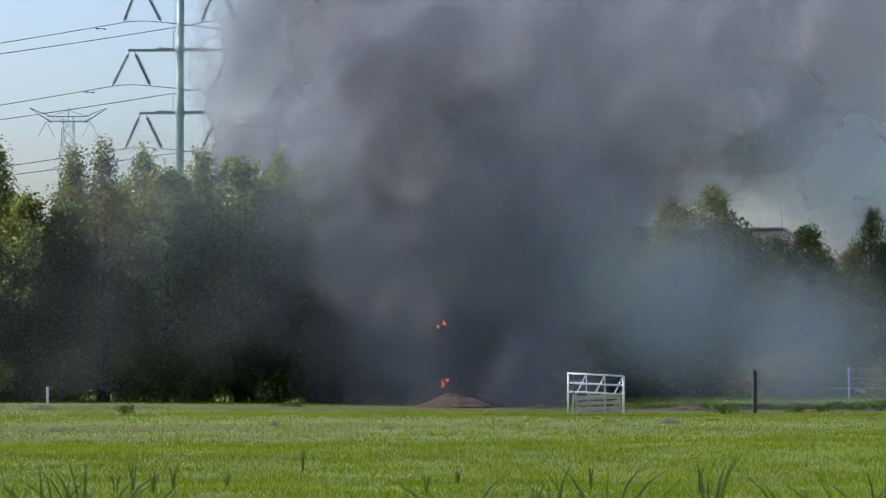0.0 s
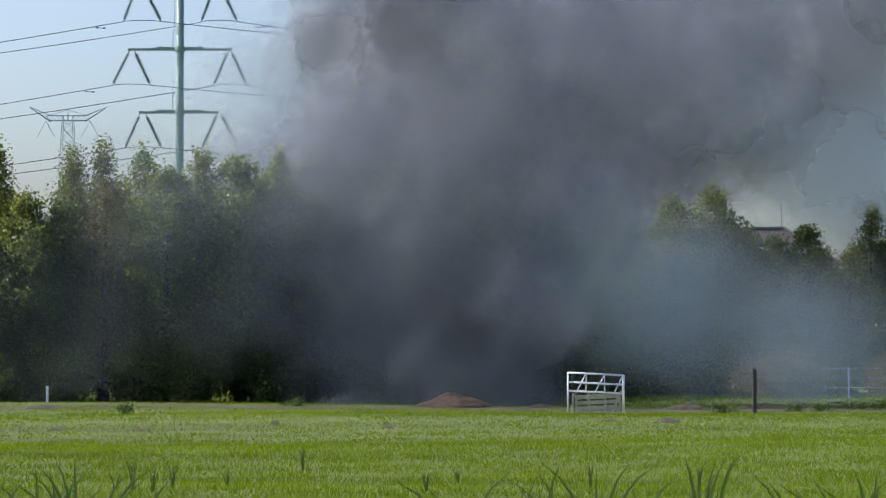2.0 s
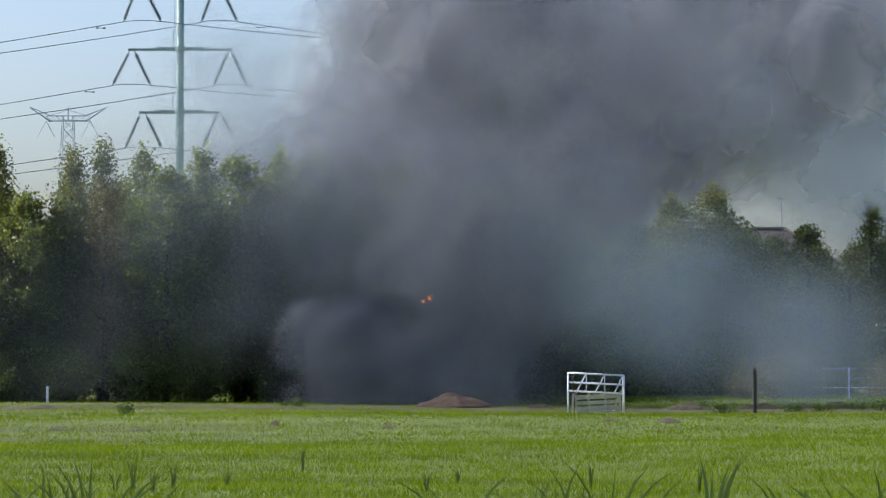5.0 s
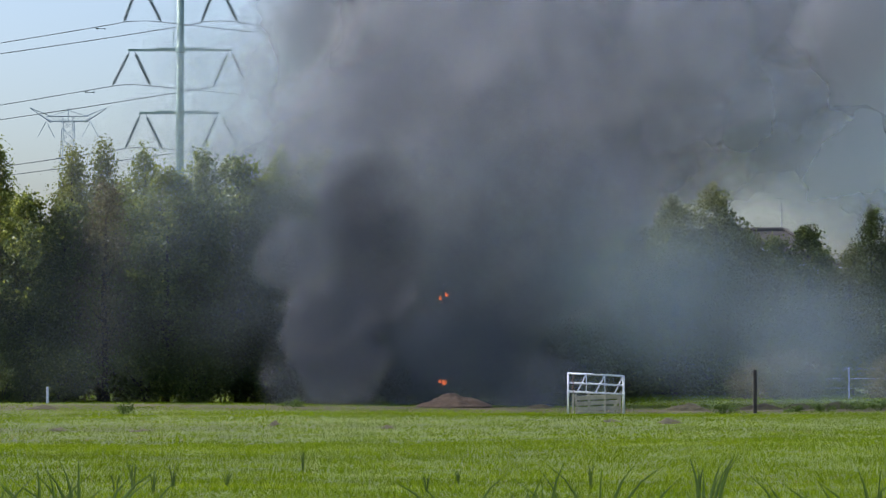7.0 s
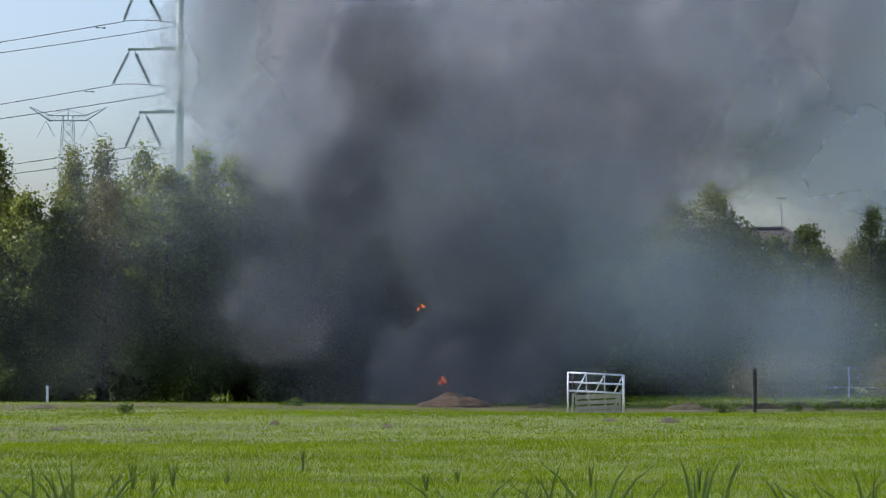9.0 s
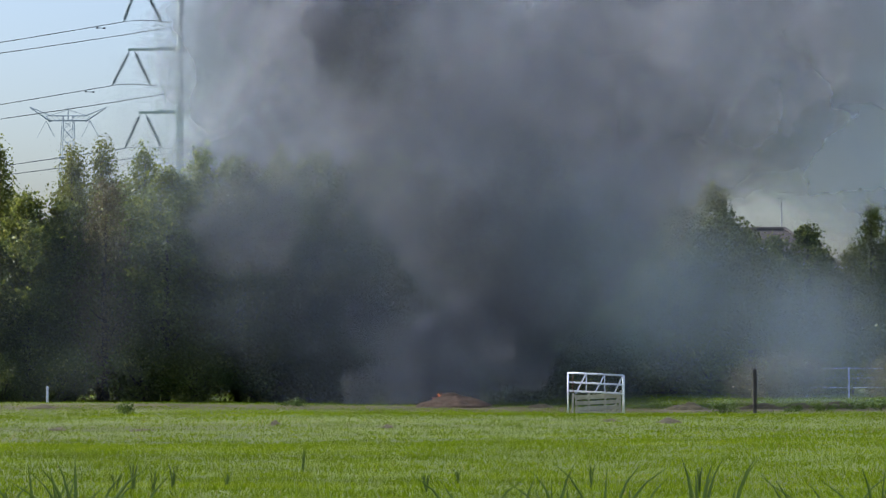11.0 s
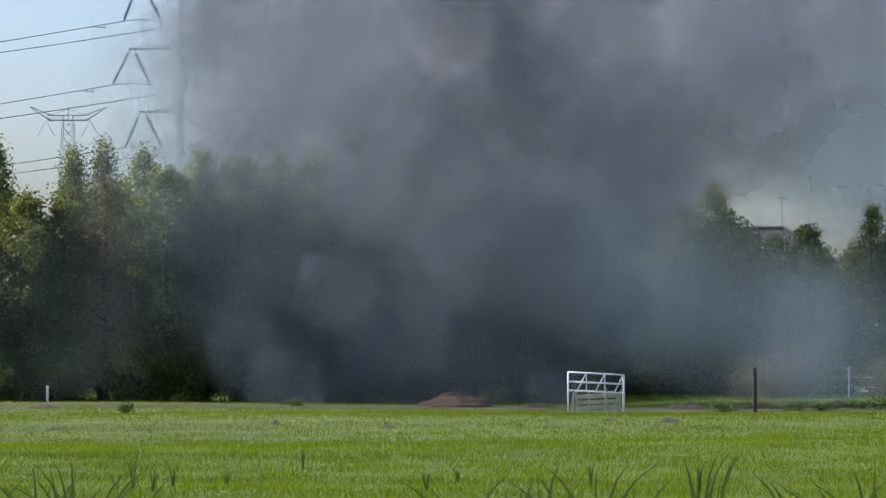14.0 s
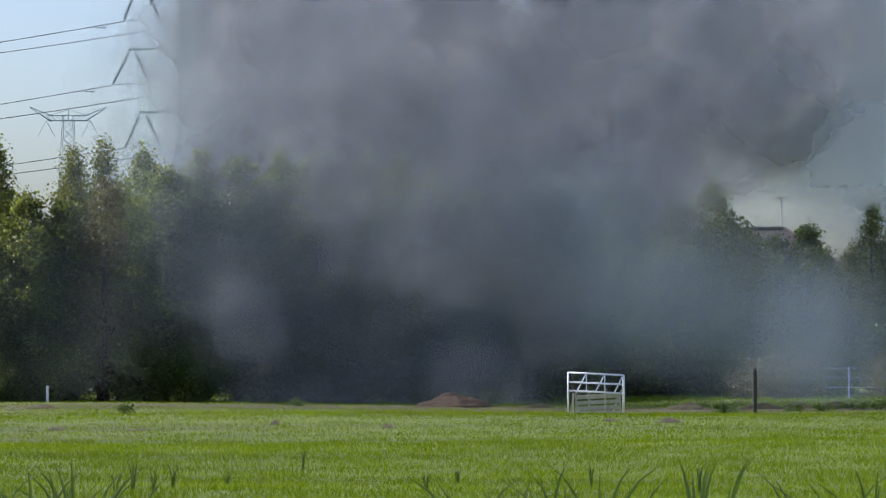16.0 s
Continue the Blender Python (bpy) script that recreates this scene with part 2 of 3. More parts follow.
def blades(n, y0, y1, tall, wide, keep=None):
    """Loose grass blades strewn over a wedge of the meadow."""
    y = np.sqrt(rng.uniform(y0 ** 2, y1 ** 2, n))
    x = rng.uniform(-1, 1, n) * (y * 0.19 + 1.0)
    clump = np.sin(x * 2.3 + 1.7 * np.sin(y * 1.1)) * np.sin(y * 1.7 + 1.3 * np.sin(x * 0.9))
    if keep is not None:
        ok = keep(x, y, rng.uniform(0, 1, n))
        x, y, clump = x[ok], y[ok], clump[ok]
    n = len(x)
    h = tall * rng.uniform(0.45, 1.1, n) * (1 + 0.35 * clump)
    a = rng.uniform(0, 2 * np.pi, n)
    lean = rng.normal(0, 0.45, (n, 2)) * h[:, None]
    base = np.stack([x, y, ground_height(x, y) - 0.01], -1)
    side = np.stack([np.cos(a), np.sin(a), np.zeros(n)], -1) * (wide * rng.uniform(0.6, 1.3, n))[:, None]
    tip = base + np.concatenate([lean, h[:, None]], 1)
    return np.stack([base - side, base + side, tip], 1)


def soil_strip(x, y, r):
    worn = np.exp(-((y - 75.5 - 0.5 * np.sin(x * 0.5)) / 0.9) ** 2) * (x > 4) + 0.8 * np.exp(-((y - 76.5 - 0.6 * np.sin(x * 0.3)) / 1.1) ** 2) * (x < 3)
    worn = worn + 0.7 * np.exp(-((y - 58.5 - 0.7 * np.sin(x * 0.4 + 1)) / 0.5) ** 2)
    worn = worn + 0.75 * np.exp(-((y - 75.0) / 3.2) ** 2) * (0.6 + 0.4 * np.sin(x * 0.7 + 2 * np.sin(y)))
    return r > worn * 0.9


tagged(new("grass", quick_mesh("grass", blades(150000, 26, 46, 0.075, 0.006), 3, GRASS)), "short bright green meadow grass", "grass", kind="stuff")
tagged(new("grass", quick_mesh("grass", blades(260000, 46, 104, 0.055, 0.011, soil_strip), 3, GRASS)), "short green grass of the far meadow", "grass", kind="stuff")
tagged(new("dry_grass", quick_mesh("dry_grass", blades(14000, 27, 104, 0.07, 0.010,
    lambda x, y, r: r < 0.05 + 0.8 * (np.sin(x * 0.35 + y * 0.21) * np.sin(y * 0.4) > 0.45)), 3, DRY)), "yellowed dry grass blades between the green", "grass", kind="stuff")


# ---- trees ----
def leaf_cloud(centres, radii, per, leaf, rnd):
    """Folded leaves scattered round clump centres."""
    out = []
    for c, r in zip(centres, radii):
        n = int(per * (r / 0.4) ** 2)
        p = c + rnd.normal(0, 1, (n, 3)) * np.array([r, r, r * 0.85]) * 0.62
        a, t = rnd.uniform(0, 2 * np.pi, n), rnd.normal(0, 0.6, n)
        d = np.stack([np.cos(a) * np.cos(t), np.sin(a) * np.cos(t), np.sin(t) - 0.35], -1)
        d /= np.linalg.norm(d, axis=1)[:, None]
        s = np.cross(d, rnd.normal(0, 1, (n, 3)))
        s /= np.linalg.norm(s, axis=1)[:, None] + 1e-6
        ln = leaf * rnd.uniform(0.6, 1.3, n)[:, None]
        out.append(np.stack([p, p + d * ln * 0.5 + s * ln * 0.34, p + d * ln, p + d * ln * 0.5 - s * ln * 0.34], 1))
    return np.concatenate(out)


def tree_meshes(seed, height, spread, low, leaf_mat, per=70, leaf=0.11, spire=0.0, clumps=110):
    """Trunk with limbs, and a crown of leaf clumps on them."""
    rnd = np.random.default_rng(seed)
    bm = bmesh.new()
    beam(bm, (0, 0, -0.1), (0.1, 0, height * 0.5), 0.02 * height, 0.012 * height, 9)
    beam(bm, (0.1, 0, height * 0.5), (0.0, 0.1, height * 0.96), 0.012 * height, 0.012, 7)
    centres, radii = [], []
    for k in range(clumps):
        f = (k + rnd.uniform(0, 1)) / clumps
        z = low + (height - low) * f ** 0.9
        g = (z - low) / (height - low)
        wide = spread * (0.35 + 1.15 * g) if g < 0.45 else spread * 0.87 * ((1 - g) / 0.55) ** (0.55 + spire)
        wide = min(wide, spread)
        if spire >= 1:
            wide = spread * (1.02 - g)
        a = k * 2.4 + rnd.normal(0, 0.5)
        rr = wide * rnd.uniform(0.35, 1.08) ** 0.7
        c = np.array([rr * np.cos(a), rr * np.sin(a), z + rnd.normal(0, 0.15)])
        centres.append(c)
        radii.append(rnd.uniform(0.24, 0.55) * (1.0 if g < 0.8 else 0.7))
        if k % 3 == 0 and rr > 0.3:
            z0 = max(low * 0.6, z - rr * 0.9)
            beam(bm, (0, 0, min(z0, height * 0.9)), tuple(c), 0.03 * (1.2 - g), 0.008, 5)
    crown = quick_mesh("crown", leaf_cloud(centres, radii, per, leaf, rnd), 4, leaf_mat)
    trunk = bpy.data.meshes.new("trunk")
    bm.to_mesh(trunk)
    bm.free()
    trunk.materials.append(BARK)
    return trunk, crown


def tree(at, meshes, label, scale=1.0, turn=0.0, group="trees along the meadow", category="tree"):
    e = thing("tree" if category == "tree" else "bush", at, label, category, group, turn=turn)
    e.scale = (scale,) * 3
    part("trunk", meshes[0], BARK, e)
    part("crown", meshes[1], LEAF_GREEN, e)
    return e


POPLAR = tree_meshes(1, 9.0, 1.9, 0.5, LEAF_GREEN, per=125, leaf=0.11, spire=0.35, clumps=150)
POPLAR_SLIM = tree_meshes(2, 9.3, 1.5, 0.6, LEAF_YELLOW, per=120, leaf=0.105, spire=0.5, clumps=130)
ALDER = tree_meshes(3, 8.6, 2.4, 0.4, LEAF_GREEN, per=115, leaf=0.145, clumps=230)
WITHERED = tree_meshes(4, 8.2, 1.5, 0.4, LEAF_DRY, per=100, leaf=0.10, clumps=150)
MAPLE = tree_meshes(6, 8.0, 2.5, 0.4, LEAF_YELLOW, per=130, leaf=0.12, clumps=210)
CONIFER = tree_meshes(7, 9.0, 2.2, 0.4, LEAF_GREEN, spire=1.0, per=130, leaf=0.10, clumps=150)
BUSH = tree_meshes(8, 2.4, 1.6, 0.1, LEAF_GREEN, per=110, leaf=0.11, clumps=90)
PALE_BUSH = tree_meshes(9, 1.7, 1.2, 0.1, LEAF_DRY, clumps=60, leaf=0.09)

GREEN = "slender green poplar with dense dark foliage at the meadow's edge"
YELLOW = "slim poplar with yellowing leaves among darker trees"
DENSE = "broad dark green alder in the row of trees"
BROWN = "half-withered tree with thin brown leaves and bare twigs"
MIXED = "broad tree with yellow-green autumn leaves behind smoke"
FIR = "narrow dark conifer standing among leafy trees"
ROWS = [
    (POPLAR, GREEN, -15.7, 88.0, 1.00), (ALDER, DENSE, -14.3, 86.5, 0.82), (POPLAR_SLIM, YELLOW, -13.1, 89.0, 0.95),
    (POPLAR_SLIM, YELLOW, -12.0, 88.5, 0.97), (WITHERED, BROWN, -11.6, 86.6, 0.92), (POPLAR, GREEN, -10.8, 90.5, 1.00),
    (ALDER, DENSE, -9.6, 87.2, 0.93), (POPLAR, GREEN, -8.5, 88.6, 0.98), (ALDER, DENSE, -7.2, 88.4, 0.98),
    (POPLAR, GREEN, -5.8, 89.2, 0.98), (ALDER, DENSE, -4.4, 88.6, 1.0), (MAPLE, MIXED, -3.0, 90.0, 1.05),
    (POPLAR, GREEN, -1.6, 91.0, 0.98), (ALDER, DENSE, -0.4, 90.5, 0.92), (MAPLE, MIXED, 1.2, 92.0, 0.90),
    (ALDER, DENSE, 2.8, 93.0, 0.85), (CONIFER, FIR, 4.4, 97.0, 0.90), (MAPLE, MIXED, 5.4, 95.5, 0.62),
    (CONIFER, FIR, 6.7, 98.0, 0.89), (ALDER, DENSE, 7.6, 98.0, 0.75), (ALDER, DENSE, 9.0, 100.0, 0.78),
    (MAPLE, MIXED, 10.6, 98.0, 0.98), (MAPLE, MIXED, 12.1, 99.5, 0.78), (ALDER, DENSE, 13.4, 101.0, 0.72),
    (ALDER, DENSE, 15.0, 103.0, 0.78), (MAPLE, MIXED, 16.4, 101.0, 0.70), (POPLAR, GREEN, 17.8, 104.0, 0.85), (ALDER, DENSE, 19.0, 104.0, 0.80),
    (ALDER, DENSE, -17.6, 89.0, 0.95), (POPLAR, GREEN, -13.6, 92.5, 0.96), (ALDER, DENSE, -9.0, 92.5, 0.9), (ALDER, DENSE, -2.0, 94.0, 0.98),
    (ALDER, DENSE, -16.5, 92.0, 0.9), (ALDER, DENSE, -11.9, 92.5, 0.92), (ALDER, DENSE, -6.4, 92.5, 0.95), (ALDER, DENSE, 0.8, 95.0, 0.88),
    (ALDER, DENSE, -13.2, 87.2, 0.80), (ALDER, DENSE, -15.9, 86.2, 0.70), (MAPLE, MIXED, 8.9, 97.0, 0.92), (ALDER, DENSE, 4.6, 100.0, 0.72), (ALDER, DENSE, 11.4, 103.0, 0.80), (ALDER, DENSE, 6.4, 101.0, 0.70), (ALDER, DENSE, 4.2, 94.5, 0.66), (MAPLE, MIXED, 6.0, 99.0, 0.8),
]
for i, (kind_of, words, x, y, s) in enumerate(ROWS):
    near = float(np.interp(x, (-2, 6), (0.945, 1.0)))
    tree((x * near, y * near, 0), kind_of, words, s * near, 47 * i)
for i, (x, y, s) in enumerate([(-16.2, 85.4, 0.9), (-14.9, 85.0, 0.8), (-12.9, 85.2, 0.9), (-10.2, 85.4, 1.0), (-8.4, 85.6, 0.95), (-6.3, 86.0, 1.1), (-4.6, 86.2, 1.0),
                               (-2.8, 86.5, 1.0), (-0.6, 87.5, 1.1), (3.0, 90.0, 1.2), (4.6, 91.0, 1.0), (6.6, 95.0, 1.1), (8.6, 97.0, 1.2), (10.4, 97.0, 0.9), (15.4, 100.0, 1.0), (17.6, 100.0, 1.1)]):
    near = float(np.interp(x, (-8, -6, -1, 6), (0.95, 0.965, 0.965, 1.0)))
    tree((x * near, y * near, 0), BUSH, "low dark green shrub under the trees", s * (0.85 if x < -7 else 1.0), 71 * i, "shrubs under the trees", "shrub")
for x, y, s in ((11.6, 88.0, 0.95), (12.6, 88.6, 0.9), (10.8, 89.0, 0.75), (16.3, 92.0, 0.85)):
    tree((x, y, 0), PALE_BUSH, "pale yellow-green shrub with faded leaves", s, x * 50, "pale shrubs", "shrub")


# ---- smoke ----
TIMES = (0.0, 2.0, 3.5, 7.0, 9.0, 11.5, 13.0, 14.5, 16.0)
FRONT_LEFT = (-5.6, -6.2, -7.0, -6.6, -7.2, -8.0, -8.4, -9.2, -9.6)      # where the near smoke begins, before the trees
BACK_LEFT = (-9.8, -9.6, -10.2, -9.4, -11.2, -11.2, -11.3, -11.9, -12.2)  # the same for the tall plume behind them
VEIL_LEFT = (-9.6, -11.0, -12.2, -13.4, -13.2, -13.8, -15.2, -15.6, -15.6)   # and for the pale veil at its side
STEPS = [16.0 * k / 12 for k in range(13)]
srnd = random.Random(11)


def opening(above, t):
    """A gap of clear sky that opens at the plume's upper flank for a while."""
    return float(np.interp(t, (0, 1, 2, 3.5, 7, 9), (0, 0.8, 2.8, 5.6, 1.6, 0))) * float(np.interp(above, (0, 2), (0, 1)))


def front_edges(z, t):
    lo = float(np.interp(t, TIMES, FRONT_LEFT)) + 1.6 * float(np.interp(z, (0, 5), (1, 0)))
    return lo + opening(z - 8.0, t), 4.2 + 0.95 * max(z - 4.5, 0) + float(np.interp(t, (7, 11.5), (0, 1.8)))


def back_edges(z, t):
    return float(np.interp(t, TIMES, BACK_LEFT)) + 1.2 * opening(z - 9.0, t), 6.0 + 2.1 * max(z - 7.5, 0)


def veil_edges(z, t):
    lo = float(np.interp(t, TIMES, VEIL_LEFT))
    return lo, lo + 7.0


def puff_mesh(seed):
    """A lumpy cushion of smoke, one metre in radius."""
    bm = bmesh.new()
    bmesh.ops.create_icosphere(bm, subdivisions=3, radius=1.0)
    for v in bm.verts:
        n = v.co.normalized()
        lump = 1 + 0.16 * noise.noise(n * 1.8 + Vector((seed, 0, 0))) + 0.07 * noise.noise(n * 4.5 + Vector((0, seed, 0)))
        v.co = Vector((n.x * lump, n.y * 0.42 * lump, n.z * lump))
    me = bpy.data.meshes.new("puff")
    bm.to_mesh(me)
    bm.free()
    me.polygons.foreach_set("use_smooth", [True] * len(me.polygons))
    return me


def puffs_of(material):
    made = []
    for s in range(3):
        me = puff_mesh(3.7 * s + 1)
        me.materials.append(material)
        made.append(me)
    return made


BACK_PUFFS, BILLOW_PUFFS, DARK_PUFFS, LOW_PUFFS, THIN_PUFFS, PALE_PUFFS = [puffs_of(m) for m in (SMOKE_BACK, SMOKE_BILLOW, SMOKE_DARK, SMOKE_LOW, SMOKE_THIN, SMOKE_PALE)]
plume = thing("smoke_plume", (0, 106.0, 0), "tall grey smoke plume rolling up behind the trees", "smoke")
near_smoke = thing("smoke_bank", (0, 80.2, 0), "dark sooty smoke drifting up before the trees", "smoke")
haze = thing("smoke_haze", (0, 81.0, 0), "thin blue-grey smoke and imitated air haze hanging over the trees", "smoke")


def puff(meshes, size, rows, owner, squash=1.0):
    ob = part("puff", srnd.choice(meshes), None, owner)
    ob.scale = (size, size, size * squash)
    MOTIONS.append((ob, rows))


def rising(meshes, size, u, z0, y, spin, owner, edges, speed, gain):
    """A puff carried up by the heat, faster the higher it gets, between the plume's edges."""
    rows, z, stray = [], z0, srnd.uniform(-0.6, 1.8)
    for t in STEPS:
        lo, hi = edges(max(z, 0), t)
        lo, hi = lo + size * 0.6 + stray, hi - size * 0.4 + stray
        rows.append((t, pose(lo + (hi - lo) * u, y, z, 0, spin * t, 0)))
        for _ in range(8):
            z += (speed + gain * max(z, 0)) * (16 / 12) / 8
    puff(meshes, size, rows, owner)


def hanging(meshes, size, u, z, y, drift, spin, owner, edges):
    """A large slow body of smoke that follows the plume's edges."""
    rows, stray = [], srnd.uniform(-0.8, 1.8)
    for t in STEPS:
        zz = z + drift * t
        lo, hi = edges(zz, t)
        lo, hi = lo + size * 0.6 + stray, hi - size * 0.3
        rows.append((t, pose(lo + (hi - lo) * u, y, zz, 0, spin * t, 0)))
    puff(meshes, size, rows, owner)


def drifting(meshes, size, x, y, z, dx, dz, owner):
    s = srnd.uniform(-2, 2)
    puff(meshes, size, [(t, pose(x + dx * t, y, z + dz * t, 0, s * t, 0)) for t in STEPS], owner)


# the tall plume behind the trees
for k in range(40):
    u, z = (k // 4 + srnd.uniform(0.1, 0.9)) / 10, 8.4 + (k % 4) * 2.6 + srnd.uniform(-0.6, 0.6)
    hanging(BACK_PUFFS, srnd.uniform(3.6, 5.2), u, z, srnd.uniform(-1.0, 3.0), srnd.uniform(0.0, 0.06), srnd.uniform(-2.5, 2.5), plume, back_edges)
for k in range(56):
    z0 = -24.0 + 42.0 * (k + srnd.random()) / 56
    rising(BACK_PUFFS, srnd.uniform(2.0, 3.4), srnd.random() ** 1.3, z0, srnd.uniform(-2.0, 2.0), srnd.uniform(-8, 8), plume, back_edges, 1.2, 0.09)
for k in range(12):
    hanging(THIN_PUFFS, srnd.uniform(2.6, 3.8), (k // 2 + srnd.random()) / 6, 9.2 + (k % 2) * 4.2 + srnd.uniform(-1.2, 1.2), srnd.uniform(-1.0, 2.0), 0.04, srnd.uniform(-3, 3), plume, veil_edges)
for k in range(18):
    drifting(PALE_PUFFS, srnd.uniform(3.4, 4.8), 4.5 + 15.5 * ((k * 0.618) % 1), srnd.uniform(-1.0, 3.0), 7.0 + 9.0 * ((k * 0.37 + 0.2) % 1), srnd.uniform(0.0, 0.12), 0.03, plume)
# sooty smoke before the trees
for k in range(18):
    u, z = (k // 3 + srnd.uniform(0.1, 0.9)) / 6, 1.0 + (k % 3) * 2.3 + srnd.uniform(-0.4, 0.4)
    hanging(LOW_PUFFS, srnd.uniform(2.4, 3.6), u, z, srnd.uniform(-0.6, 0.6), srnd.uniform(0.0, 0.06), srnd.uniform(-2.5, 2.5), near_smoke, front_edges)
for k in range(14):
    u, z = (k // 2 + srnd.uniform(0.1, 0.9)) / 7, 8.0 + (k % 2) * 3.2 + srnd.uniform(-0.5, 0.5)
    hanging(DARK_PUFFS, srnd.uniform(2.8, 4.0), u, z, srnd.uniform(-0.6, 0.6), srnd.uniform(0.0, 0.06), srnd.uniform(-2.5, 2.5), near_smoke, front_edges)
for k in range(7):
    hanging(DARK_PUFFS, srnd.uniform(2.2, 3.0), 0.55 + 0.07 * k, srnd.uniform(3.6, 7.0), srnd.uniform(-0.6, 0.6), 0.04, srnd.uniform(-2.5, 2.5), near_smoke, front_edges)
for k in range(64):
    z0 = -22.0 + 36.0 * (k + srnd.random()) / 64
    rising(LOW_PUFFS if k % 3 == 0 else DARK_PUFFS, srnd.uniform(1.3, 2.7), srnd.random() ** 1.2, z0, srnd.uniform(-1.4, 0.8), srnd.uniform(-9, 9), near_smoke, front_edges, 0.9, 0.12)
# dense billows that roll up one after another
for start, x0 in ((-0.9, 0.6), (-4.9, -2.0), (4.2, -2.6), (8.6, 0.2)):
    for k in range(8):
        size, x, dz, y = srnd.uniform(1.2, 2.1), x0 + srnd.uniform(-1.7, 2.0), -0.75 * k + srnd.uniform(-0.4, 0.4), srnd.uniform(-0.8, 0.8)
        s = srnd.uniform(-9, 9)
        puff(BILLOW_PUFFS, size, [(t, pose(x + 0.16 * (t - start), y, 2.45 * (t - start) + dz, 0, s * t, 0)) for t in STEPS], near_smoke)
# thin haze: over the trees beside the plume, and a veil along the whole row
for k in range(18):
    drifting(THIN_PUFFS, srnd.uniform(3.0, 4.4), 1.0 + 13.5 * ((k * 0.618) % 1) ** 1.25, srnd.uniform(-1.5, 1.0), 0.8 + 5.6 * ((k * 0.37 + 0.1) % 1), srnd.uniform(-0.12, 0.05), srnd.uniform(0, 0.05), haze)
# this veil imitates hazy air, lifting the darks of the left trees
for k in range(5):
    drifting(THIN_PUFFS, srnd.uniform(3.2, 4.6), -12.0 + 2.2 * k, srnd.uniform(-1.0, 0.5), 2.5 + 7 * ((k * 0.618) % 1), 0.02, 0.02, haze)


# ---- fire ----
def flame_mesh(seed, tall, wide):
    """A licking tongue of fire: several twisted, pointed lobes."""
    rnd, bm = random.Random(seed), bmesh.new()
    for k in range(5):
        x, h, r = rnd.uniform(-wide, wide), tall * rnd.uniform(0.4, 1.0), wide * rnd.uniform(0.3, 0.55)
        rings = []
        for s in range(7):
            f = s / 6
            rad = r * (math.sin(math.pi * min(1, f * 0.8 + 0.2)) if f < 1 else 0.02)
            cx = x + 0.5 * wide * math.sin(f * 4 + seed + k) * f
            rings.append([bm.verts.new((cx + rad * math.cos(a), 0.5 * rad * math.sin(a), h * f)) for a in (0, 1.05, 2.09, 3.14, 4.19, 5.24)])
        for a, b in zip(rings, rings[1:]):
            for i in range(6):
                bm.faces.new((a[i], a[(i + 1) % 6], b[(i + 1) % 6], b[i]))
    return bm


fire = thing("fire", (0.02, 78.9, 0.66), "small orange flames licking up from scorched shrubs behind the mound", "fire")
for k, (x, z, tall) in enumerate(((0.0, 0.0, 0.22), (0.07, 0.06, 0.16), (-0.08, 0.0, 0.13))):
    tongue = part("flame_tongue", flame_mesh(k + 1, tall, 0.04), FLAME, fire, "", True)
    MOTIONS.append((tongue, [(t, pose(x + 0.04 * math.sin(3.1 * t + k), 0, z + 0.06 * math.sin(2.3 * t + 2 * k) + float(np.interp(t, (0, 1, 2, 6, 6.5, 9, 10), (-0.05, -0.05, -0.9, -0.9, -0.02, -0.02, -0.9))), 0, 14 * math.sin(2.7 * t + k), 0)) for t in np.arange(0, 16.01, 0.5).tolist()]))
FLARE = [(0.0, 0.05, -0.1), (1.0, 0.1, -0.35), (1.8, 0.0, -2.4), (3.5, -0.3, -2.4), (4.1, -0.5, 0.55), (6.5, 0.0, 0.75), (7.0, 0.12, 0.8), (8.0, -0.2, 0.5), (9.0, -0.58, 0.42), (9.2, -0.55, 0.5), (10.5, -0.1, -2.4), (16.0, 0.0, -2.4)]
for k, (x, z) in enumerate(((0.0, 0.0), (0.16, 0.10))):
    tongue = part("flame_tongue", flame_mesh(k + 7, 0.14, 0.045), FLAME, fire, "", True)
    MOTIONS.append((tongue, [(t, pose(x + dx - 0.2, 0, z + dz + 1.85, 0, 20 * math.sin(1.7 * t + k), 0)) for t, dx, dz in FLARE]))


# ---- heap of earth, clods and weeds ----
def heap(at, wide, deep, tall, seed, label, name="mound", category="mound", material=None):
    bm = bmesh.new()
    bmesh.ops.create_icosphere(bm, subdivisions=5, radius=1.0)
    for v in list(bm.verts):
        if v.co.z < -0.15:
            bm.verts.remove(v)
    for v in bm.verts:
        r = math.hypot(v.co.x, v.co.y)
        peak = max(0.0, 1 - r) ** 0.8
        lump = 0.22 * noise.noise(Vector((v.co.x * 2.2 + seed, v.co.y * 2.2, 0))) + 0.12 * noise.noise(Vector((v.co.x * 7, v.co.y * 7 + seed, 3))) + 0.06 * noise.noise(Vector((v.co.x * 17, v.co.y * 17, seed)))
        v.co = Vector((v.co.x * wide, v.co.y * deep, max(-0.08, tall * (peak + lump * min(1, peak * 3 + 0.15)) - 0.03)))
    me = bpy.data.meshes.new(name)
    bm.to_mesh(me)
    bm.free()
    me.materials.append(material or EARTH)
    me.polygons.foreach_set("use_smooth", [True] * len(me.polygons))
    ob = new(name, me)
    ob.location = at
    return tagged(ob, label, category, "heaps of soil" if name == "clod" else "")


